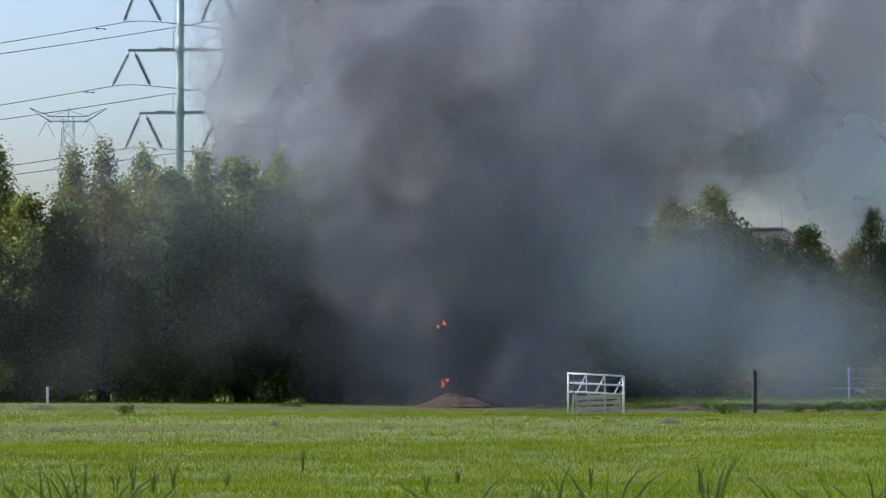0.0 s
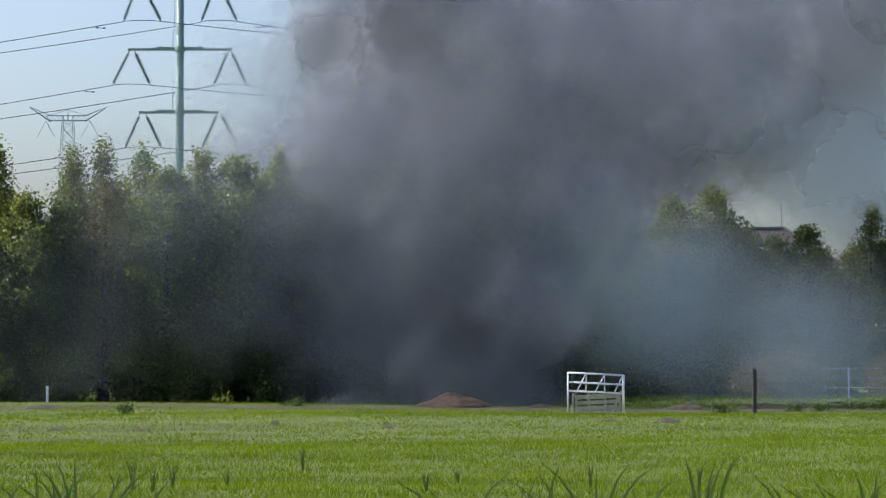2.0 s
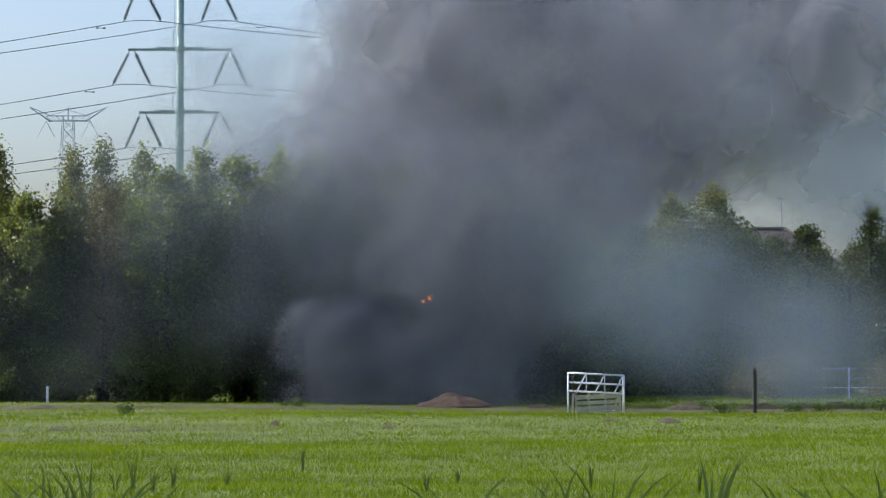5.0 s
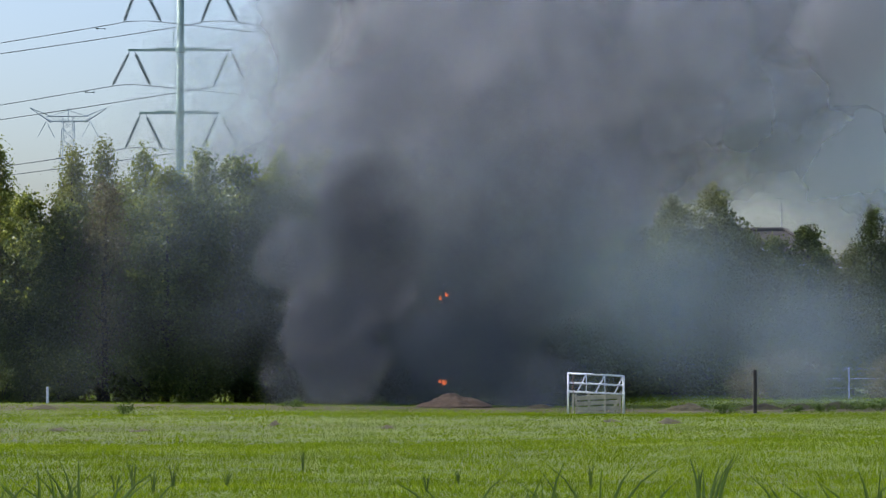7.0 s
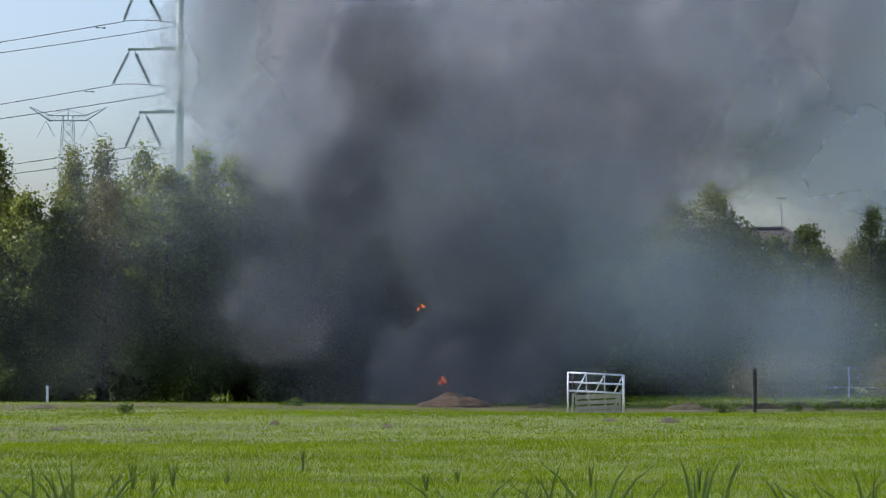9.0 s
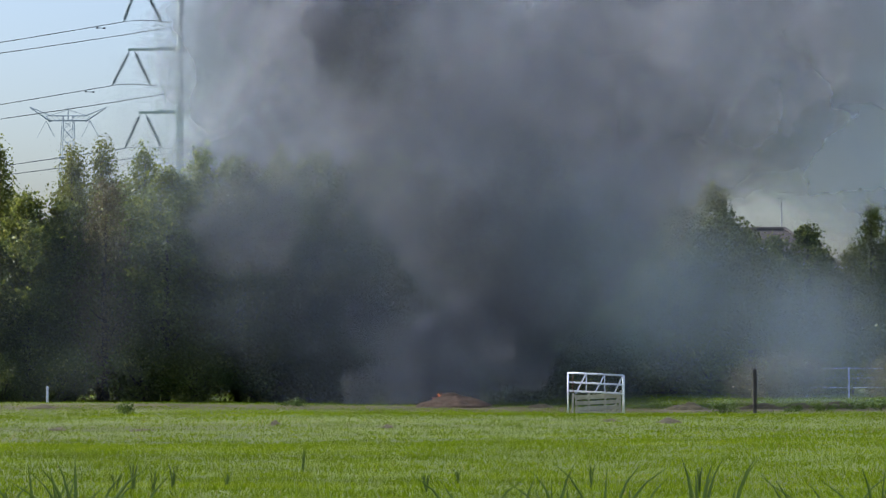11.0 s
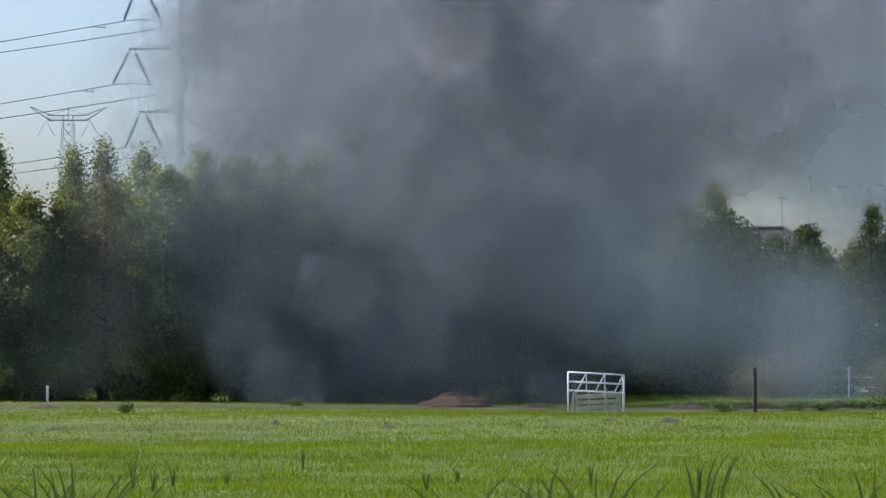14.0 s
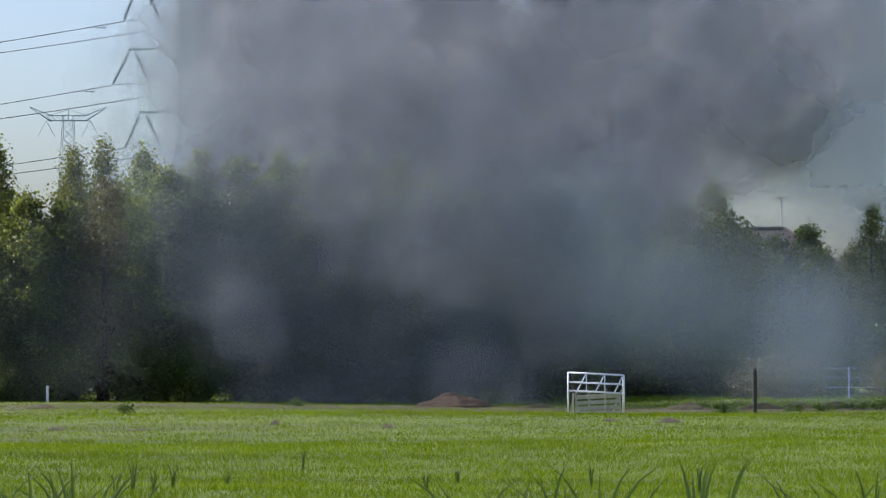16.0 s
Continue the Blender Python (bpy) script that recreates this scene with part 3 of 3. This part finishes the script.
heap((0.35, 77.7, 0.0), 1.2, 0.9, 0.43, 1.0, "loose mound of brown earth at the far edge of the meadow")
SOD = plain("dark_sod", (0.035, 0.03, 0.018), (0.09, 0.075, 0.035), 4, 0.95, 0, 1.0, 20)
for k, (x, y, w, h) in enumerate(((7.4, 76.0, 0.75, 0.16), (9.7, 76.6, 0.9, 0.12), (12.0, 76.4, 0.8, 0.15), (13.6, 75.6, 0.5, 0.26), (10.9, 77.0, 0.6, 0.12), (3.0, 77.5, 0.5, 0.10),
                                  (-8.4, 55.0, 0.28, 0.06), (-1.2, 55.0, 0.20, 0.06), (5.2, 58.0, 0.35, 0.09), (-3.8, 57.0, 0.14, 0.08), (-11.6, 73.0, 0.6, 0.10), (3.9, 58.6, 0.3, 0.05), (-6.5, 54.5, 0.4, 0.04))):
    heap((x, y, float(ground_height(x, y))), w, 0.5, h * 1.4 + 0.03, 3.1 * k, "low clod of dark turned soil in the grass", "clod", "soil", SOD)


def leaf_blade(bm, root, tip, wide, bend, steps=9):
    """A long leaf that stands up and arches over towards its tip, folded along its middle."""
    root, tip = Vector(root), Vector(tip)
    pts = []
    for s in range(steps + 1):
        f = s / steps
        pts.append(Vector((root.x + (tip.x - root.x) * f ** bend, root.y + (tip.y - root.y) * f, root.z + (tip.z - root.z) * (f + 0.12 * math.sin(math.pi * f)))))
    rows = []
    for s, c in enumerate(pts):
        d = pts[min(s + 1, steps)] - pts[max(s - 1, 0)]
        side = d.cross(Vector((0, 1, 0))).normalized()
        w = wide * (1 - (s / steps) ** 3) * 0.5 + 0.0008
        rows.append((bm.verts.new(c - side * w), bm.verts.new(c + Vector((0, -w * 0.6, 0))), bm.verts.new(c + side * w)))
    for a, b in zip(rows, rows[1:]):
        bm.faces.new((a[0], a[1], b[1], b[0]))
        bm.faces.new((a[1], a[2], b[2], b[1]))
    return bm


prnd = random.Random(21)


def reed(x, y, tall, leaves, spread, wide, label, group, sway):
    e = thing("reed_plant" if tall > 0.7 else "grass_tuft", (x, y, -0.03 if y < 20 else float(ground_height(x, y))), label, "reed" if tall > 0.7 else "grass", group)
    for k in range(leaves):
        h, dx, dy = tall * prnd.uniform(0.90, 1.06), prnd.uniform(-spread, spread), prnd.uniform(-spread, spread) * 0.5
        x0 = dx * 0.25
        part("leaf", leaf_blade(bmesh.new(), (x0, 0, 0), (x0 + dx, dy, h), wide * prnd.uniform(0.7, 1.2), 5.0 if tall > 0.7 else 2.0), REED, e)
    if sway:
        ph = prnd.uniform(0, 6)
        MOTIONS.append((e, [(t, pose(x, y, e.matrix_world.translation.z, sway * 0.5 * math.sin(1.9 * t + ph), sway * math.sin(2.6 * t + 1.3 * ph) + 0.4 * sway * math.sin(5.3 * t), 0)) for t in np.arange(0, 16.01, 0.5).tolist()]))


for x, tall, leaves in ((-2.10, 0.98, 4), (-1.98, 1.0, 5), (-1.86, 0.98, 4), (-1.77, 1.02, 5), (-1.64, 1.0, 4), (-1.44, 0.98, 3), (0.10, 0.98, 3), (0.38, 0.99, 4), (0.50, 1.04, 5), (0.60, 1.03, 5),
                        (0.76, 1.03, 4), (0.90, 0.98, 3), (1.23, 1.05, 5), (1.34, 1.04, 4), (1.70, 0.98, 3), (1.88, 0.99, 4), (2.02, 1.02, 4)):
    reed(x, 12.0 + prnd.uniform(-0.3, 0.3), tall * 1.04, leaves, 0.26, 0.030, "tall green reed with arching blades at the ditch", "reeds at the ditch", 2.2)
for x, y, tall in ((-3.75, 30.5, 0.36), (-3.45, 30.0, 0.26), (-3.3, 30.8, 0.30), (-3.9, 30.0, 0.22), (1.85, 31.5, 0.30), (3.05, 30.0, 0.34), (-0.2, 30.5, 0.22), (-2.0, 36.0, 0.35), (0.2, 33.0, 0.2), (-2.7, 31.5, 0.2)):
    reed(x, y, tall, 6, 0.07, 0.013, "coarse dark green tuft standing out of the meadow", "tufts in the meadow", 1.5)


def weed(at, wide, tall, seed, label):
    rnd = np.random.default_rng(seed)
    e = thing("weed", at, label, "weed", "weeds in the meadow")
    bm, tips = bmesh.new(), []
    for k in range(14):
        tip = (rnd.uniform(-wide, wide), rnd.uniform(-wide, wide) * 0.4, tall * rnd.uniform(0.5, 1.0))
        beam(bm, (tip[0] * 0.3, tip[1] * 0.3, 0), tip, 0.008, 0.004, 4)
        tips.append(np.array(tip) * np.array([1, 1, 0.8]))
    part("stem", bm, REED, e)
    part("foliage", quick_mesh("foliage", leaf_cloud(tips, [0.11] * len(tips), 260, 0.07, rnd), 4, REED), REED, e)


for k, (x, y, w, h) in enumerate(((8.1, 72.0, 0.40, 0.30), (12.1, 75.0, 0.5, 0.25), (12.9, 74.5, 0.35, 0.32), (-8.6, 68.0, 0.16, 0.26), (11.2, 74.0, 0.3, 0.18), (10.3, 73.8, 0.3, 0.16), (-4.6, 76.0, 0.4, 0.16), (1.8, 81.0, 0.3, 0.5))):
    weed((x, y, float(ground_height(x, y))), w, h, 40 + k, "leafy green weed growing on the worn strip")


# ---- cattle hurdle with boards ----
def hurdle():
    e = thing("cattle_gate_crate", (3.43, 69.0, -0.03), "white tubular livestock crate with pale wooden boards on grass", "livestock crate")
    W, H = 1.53, 1.10
    top = lambda x: H - 0.075 * x / W
    def tube(a, b, r=0.022, name="tube"):
        part(name, bar(a, b, r, None, 8), WHITE_PAINT, e, "", True)
    for y in (0.0, 0.75):
        dx = 0.05 * y
        tube((dx, y, 0), (dx, y, top(0)), 0.025, "upright")
        tube((W + dx, y, 0), (W + dx, y, top(W)), 0.025, "upright")
        for z in (top(0), 0.84, 0.60):
            tube((dx, y, z), (W + dx, y, z - 0.075), 0.022, "rail")
    for x in (0.50, 1.01):
        tube((x, 0, 0.58), (x, 0, top(x)), 0.016, "strut")
        tube((x, 0, top(x)), (x - 0.29, 0, 0.52), 0.018, "brace")
    tube((W - 0.02, 0, top(W)), (W - 0.28, 0, 0.50), 0.018, "brace")
    for x in (0.0, W):
        for z in (0.12, 0.28, 0.44, 0.62, 0.84):
            tube((x, 0, z), (x + 0.04, 0.75, z + 0.01), 0.014, "rung")
    for z0, z1, w in ((0.42, 0.47, 0.12), (0.26, 0.32, 0.10), (0.11, 0.16, 0.11), (0.02, 0.03, 0.05)):
        part("board", board((0.20, 0.06, z0), (1.44, 0.05, z1), w, 0.022), OLD_WOOD, e, "pale weathered board")
    for x0, x1, h in ((0.12, 0.15, 0.55), (0.57, 0.57, 0.56), (1.02, 1.03, 0.66), (1.41, 1.45, 0.62)):
        part("post_board", board((x0, 0.03, 0.0), (x1, 0.02, h), 0.055, 0.03, 0.006), OLD_WOOD, e, "weathered upright board")
    part("brace_board", board((1.22, 0.0, 0.0), (1.40, 0.0, 0.48), 0.06, 0.022), OLD_WOOD, e, "slanting pale board")
    part("brace_board", board((0.27, 0.0, 0.02), (0.20, 0.0, 0.50), 0.05, 0.022), OLD_WOOD, e, "slanting pale board")
    rope = bmesh.new()
    for k in range(9):
        beam(rope, (0.13 + 0.02 * math.sin(k * 1.7), -0.03, 1.06 - 0.055 * k), (0.13 + 0.02 * math.sin(k * 1.7 + 1.7), -0.03, 1.06 - 0.055 * (k + 1)), 0.013, 0.013, 5)
    part("rope", rope, ROPE, e, "frayed brown rope")


hurdle()


# ---- posts and fence ----
def square_post(name, at, tall, wide, material, label, lean=0.0):
    e = thing(name, at, label, "post")
    part("shaft", board((0, 0, -0.05), (lean, 0, tall), wide, wide, 0.012), material, e)
    part("cap", board((lean, 0, tall), (lean * 1.02, 0, tall + 0.015), wide * 0.8, wide * 0.8, 0.005), material, e)


square_post("fence_post", (8.8, 71.0, -0.02), 1.17, 0.105, DARK_WOOD, "dark weathered wooden post standing alone in the meadow")
square_post("marker_post", (-12.45, 79.2, -0.02), 0.58, 0.075, WHITE_PAINT, "short white marker post at the foot of trees")
fence = thing("wire_fence", (13.3, 92.0, 0.0), "light wire fence on thin posts before the trees", "fence")
for k in range(5):
    part("post", bar((k * 1.55, 0, -0.1), (k * 1.55, 0, 1.12), 0.03, 0.028, 7), GALVANISED, fence)
for z in (1.05, 0.7, 0.35):
    part("wire", bar((-0.2, 0.03, z), (6.6, 0.03, z), 0.009, None, 5), GALVANISED, fence)


# ---- power line ----
def tube_along(points, r, sides=6):
    """One tube mesh along a row of points."""
    bm, rings = bmesh.new(), []
    pts = [Vector(p) for p in points]
    for i, p in enumerate(pts):
        d = (pts[min(i + 1, len(pts) - 1)] - pts[max(i - 1, 0)]).normalized()
        s = d.cross(Vector((0, 0, 1))).normalized()
        u = s.cross(d)
        rings.append([bm.verts.new(p + (s * math.cos(a) + u * math.sin(a)) * r) for a in [2 * math.pi * k / sides for k in range(sides)]])
    for a, b in zip(rings, rings[1:]):
        for i in range(sides):
            bm.faces.new((a[i], a[(i + 1) % sides], b[(i + 1) % sides], b[i]))
    return bm


PX, PY = -23.1, 220.0


def insulator(a, b):
    """A string of glazed discs on a rod."""
    a, b = Vector(a), Vector(b)
    bm = bar(a, b, 0.035, None, 6)
    for k in range(17):
        f = 0.10 + 0.80 * k / 16
        p = a.lerp(b, f)
        beam(bm, p, p + (b - a).normalized() * 0.10, 0.21, 0.09, 10)
    return bm


def power_pylon():
    e = thing("power_pylon", (PX, PY, 0), "tall green steel pole pylon with three crossarms", "pylon")
    part("pole", bar((0, 0, -0.2), (0, 0, 42), 0.42, 0.29, 20), STEEL_GREEN, e, "", True)
    part("ladder_rail", bar((-0.48, -0.1, 30.4), (-0.48, -0.1, 34.2), 0.03, None, 6), STEEL_GREEN, e)
    levels = ((34.0, -3.9, 3.5, ((-3.85, -5.0), (-3.25, -1.65), (3.0, 1.85), (3.55, 5.05)), 3.15),
              (28.3, -4.5, 4.45, ((-4.45, -5.95), (-4.0, -2.6), (4.25, 2.95), (4.5, 5.9)), 3.05),
              (22.75, -3.5, 3.35, ((-3.5, -4.8), (-3.0, -1.55), (3.3, 1.95), (3.6, 5.25)), 3.05))
    for z, lo, hi, strings, drop in levels:
        part("crossarm", board((lo - 0.1, 0, z), (hi + 0.1, 0, z), 0.20, 0.22, 0.03, (0, 0, 1)), STEEL_GREEN, e)
        part("arm_collar", bar((0, 0, z - 0.25), (0, 0, z + 0.25), 0.46, None, 16), STEEL_GREEN, e)
        for s in (-1, 1):
            part("arm_bracket", board((s * 0.5, 0, z + 0.16), (s * 2.1, 0, z + 0.14), 0.18, 0.12, 0.02, (0, 0, 1)), STEEL_GREEN, e)
            part("bracket_foot", board((s * 1.55, 0, z + 0.2), (s * 1.9, 0, z + 0.2), 0.16, 0.16, 0.02, (0, 0, 1)), STEEL_GREEN, e)
        for x0, x1 in strings:
            part("insulator", insulator((x0, 0, z - 0.15), (x1, 0, z - drop - 0.1)), INSULATOR, e, "dark glazed insulator string", True)
        loop = bar((-0.62, -0.05, z + 0.3), (-0.62, -0.05, z + 1.6), 0.035, None, 6)
        beam(loop, (-0.62, -0.05, z + 1.6), (-0.4, -0.05, z + 1.75), 0.035, None, 6)
        part("handrail", loop, STEEL_GREEN, e)


def cable(start, slope, lift, reach, way, name="power_cable"):
    """A sagging conductor from the pylon, running out along the line."""
    pts = [(start[0] + way * d, start[1], start[2] - slope * d + lift * d * d) for d in np.linspace(0, reach, 36).tolist()]
    ob = part(name, tube_along(pts, 0.038), CABLE, None)
    tagged(ob, "thin dark overhead conductor sagging from the pylon", "power cable", "power cables")


power_pylon()
for z, ins, a_l, b_l, a_r, b_r in ((30.75, (-5.0, -1.65, 1.85, 5.05), 0.175, 0.0006, 0.150, 0.0016), (25.12, (-5.95, -2.6, 2.95, 5.9), 0.175, 0.0005, 0.126, 0.00103), (19.6, (-4.8, -1.55, 1.95, 5.25), 0.150, 0.0004, 0.125, 0.00092)):
    cable((PX + ins[0], PY, z), a_l, b_l, 60, -1)
    cable((PX + ins[2], PY + 0.3, z), a_l * 0.96, b_l * 1.3, 66, -1)
    cable((PX + ins[3], PY, z), a_r, b_r, 80, 1)
    cable((PX + ins[1], PY - 0.3, z), a_r * 0.80, b_r * 0.78, 90, 1)
    for p, q in ((ins[0], ins[1]), (ins[2], ins[3])):
        link = tube_along([(PX + p + (q - p) * f, PY, z + 0.03 + 0.10 * math.sin(math.pi * f)) for f in np.linspace(0, 1, 9).tolist()], 0.036)
        tagged(part("jumper_cable", link, CABLE, None), "short conductor loop between two insulator strings", "power cable", "jumper cables")
    for d in (-2.0, 2.0):
        x = (ins[0] if d < 0 else ins[3]) + d
        dz = (a_l if d < 0 else a_r) * 2.0 + 0.08
        damp = bar((PX + x - 0.35, PY, z - dz - 0.1), (PX + x + 0.35, PY, z - dz - 0.13), 0.03, None, 6)
        beam(damp, (PX + x - 0.42, PY, z - dz - 0.1), (PX + x - 0.22, PY, z - dz - 0.1), 0.075, None, 8)
        beam(damp, (PX + x + 0.22, PY, z - dz - 0.12), (PX + x + 0.42, PY, z - dz - 0.12), 0.075, None, 8)
        tagged(part("cable_damper", damp, CABLE, None), "small vibration damper clamped under a conductor", "damper", "cable dampers")


def lattice_pylon(at):
    e = thing("lattice_pylon", at, "distant grey lattice pylon with broad raised arms", "pylon")
    H = 48.0
    half = lambda z: 3.0 - 2.0 * min(1, z / 40)
    for sx in (-1, 1):
        for sy in (-1, 1):
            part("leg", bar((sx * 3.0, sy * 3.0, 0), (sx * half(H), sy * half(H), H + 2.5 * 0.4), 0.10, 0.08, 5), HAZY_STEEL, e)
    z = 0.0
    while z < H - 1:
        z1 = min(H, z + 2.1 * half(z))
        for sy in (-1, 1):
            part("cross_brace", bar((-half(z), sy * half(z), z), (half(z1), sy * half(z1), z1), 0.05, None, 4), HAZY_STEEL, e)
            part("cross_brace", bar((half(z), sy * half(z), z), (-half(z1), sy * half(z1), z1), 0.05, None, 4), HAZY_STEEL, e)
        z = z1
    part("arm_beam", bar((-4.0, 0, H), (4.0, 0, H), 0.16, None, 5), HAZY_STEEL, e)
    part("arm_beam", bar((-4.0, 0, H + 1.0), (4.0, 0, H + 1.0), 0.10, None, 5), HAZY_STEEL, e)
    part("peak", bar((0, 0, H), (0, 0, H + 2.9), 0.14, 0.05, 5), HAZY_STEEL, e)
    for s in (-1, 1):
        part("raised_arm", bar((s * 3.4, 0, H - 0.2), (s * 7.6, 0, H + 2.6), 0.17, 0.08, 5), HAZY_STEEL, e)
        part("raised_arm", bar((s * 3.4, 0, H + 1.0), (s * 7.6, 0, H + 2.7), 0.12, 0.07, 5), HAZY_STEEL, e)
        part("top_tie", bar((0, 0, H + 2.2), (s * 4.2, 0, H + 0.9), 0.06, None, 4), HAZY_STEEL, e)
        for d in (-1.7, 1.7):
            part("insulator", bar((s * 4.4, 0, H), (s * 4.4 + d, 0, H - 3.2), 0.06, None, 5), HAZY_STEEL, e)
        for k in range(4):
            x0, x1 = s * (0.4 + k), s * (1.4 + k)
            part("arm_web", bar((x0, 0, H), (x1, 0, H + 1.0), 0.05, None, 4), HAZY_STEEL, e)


lattice_pylon((-74.8, 500.0, 0.0))


# ---- house and lamp mast behind the trees ----
def house():
    e = thing("house", (16.4, 136.0, 0.0), "brick house with dark tiled roof and pale barge boards", "house")
    part("wall", board((0, 4.5, -0.2), (0, 4.5, 5.3), 13.0, 9.0, 0.02, (0, 1, 0)), WALL, e)
    part("wing_wall", board((0.0, 0.4, -0.2), (0.0, 0.4, 4.9), 6.6, 3.0, 0.02, (0, 1, 0)), WALL, e)
    roof = bmesh.new()
    v = [roof.verts.new(p) for p in ((-7.0, -0.4, 5.2), (7.2, -0.4, 5.0), (7.2, 9.4, 5.0), (-7.0, 9.4, 5.2), (-6.2, 4.5, 8.4), (2.7, 4.5, 8.55), (-7.0, -0.4, 5.0), (7.2, -0.4, 4.8), (7.2, 9.4, 4.8), (-7.0, 9.4, 5.0))]
    for f in ((0, 1, 5, 4), (1, 2, 5), (2, 3, 4, 5), (3, 0, 4), (9, 8, 7, 6), (0, 6, 7, 1), (1, 7, 8, 2), (2, 8, 9, 3), (3, 9, 6, 0)):
        roof.faces.new([v[i] for i in f])
    part("roof", roof, ROOF, e)
    part("ridge", bar((-6.2, 4.5, 8.43), (2.7, 4.5, 8.58), 0.12, None, 8), ROOF, e)
    part("hip", bar((2.7, 4.5, 8.58), (7.2, -0.35, 5.05), 0.11, None, 8), ROOF, e)
    gable = bmesh.new()
    g = [gable.verts.new(p) for p in ((-3.9, -1.4, 6.0), (0, -1.4, 7.7), (3.9, -1.4, 6.0), (-3.9, 5, 6.0), (0, 5, 7.7), (3.9, 5, 6.0), (-3.9, -1.4, 5.8), (3.9, -1.4, 5.8), (-3.9, 5, 5.8), (3.9, 5, 5.8))]
    for f in ((0, 1, 4, 3), (1, 2, 5, 4), (0, 6, 7, 2, 1), (3, 4, 5, 9, 8), (6, 8, 9, 7), (0, 3, 8, 6), (2, 7, 9, 5)):
        gable.faces.new([g[i] for i in f])
    part("wing_roof", gable, ROOF, e)
    for s in (-1, 1):
        part("barge_board", board((0, -1.46, 7.62), (s * 4.0, -1.46, 5.88), 0.22, 0.05, 0.01, (0, 1, 0)), PALE_TRIM, e, "pale barge board")
    part("gutter", bar((4.6, -0.5, 6.12), (5.6, -0.5, 6.35), 0.08, None, 8), PALE_TRIM, e, "pale gutter end")
    for x in (-1.2, 1.2):
        w = part("window", board((x, -1.12, 2.4), (x, -1.12, 3.8), 1.1, 0.06, 0.01, (0, 1, 0)), PALE_TRIM, e)
        part("pane", board((x, -1.16, 2.5), (x, -1.16, 3.7), 0.95, 0.03, 0.0, (0, 1, 0)), GLASS, w)


house()
mast = thing("lamp_mast", (27.0, 200.0, 0.0), "slim grey lamp mast with a flat double head", "lamp mast")
part("pole", bar((0, 0, -0.1), (0, 0, 13.9), 0.11, 0.05, 10), CABLE, mast, "", True)
for s in (-1, 1):
    part("lamp_head", board((s * 0.05, 0, 13.95), (s * 0.5, 0, 14.0), 0.22, 0.10, 0.02, (0, 0, 1)), CABLE, mast)


# ---- movements ----
def motions():
    for ob, rows in MOTIONS:
        walk(ob, rows)


motions()
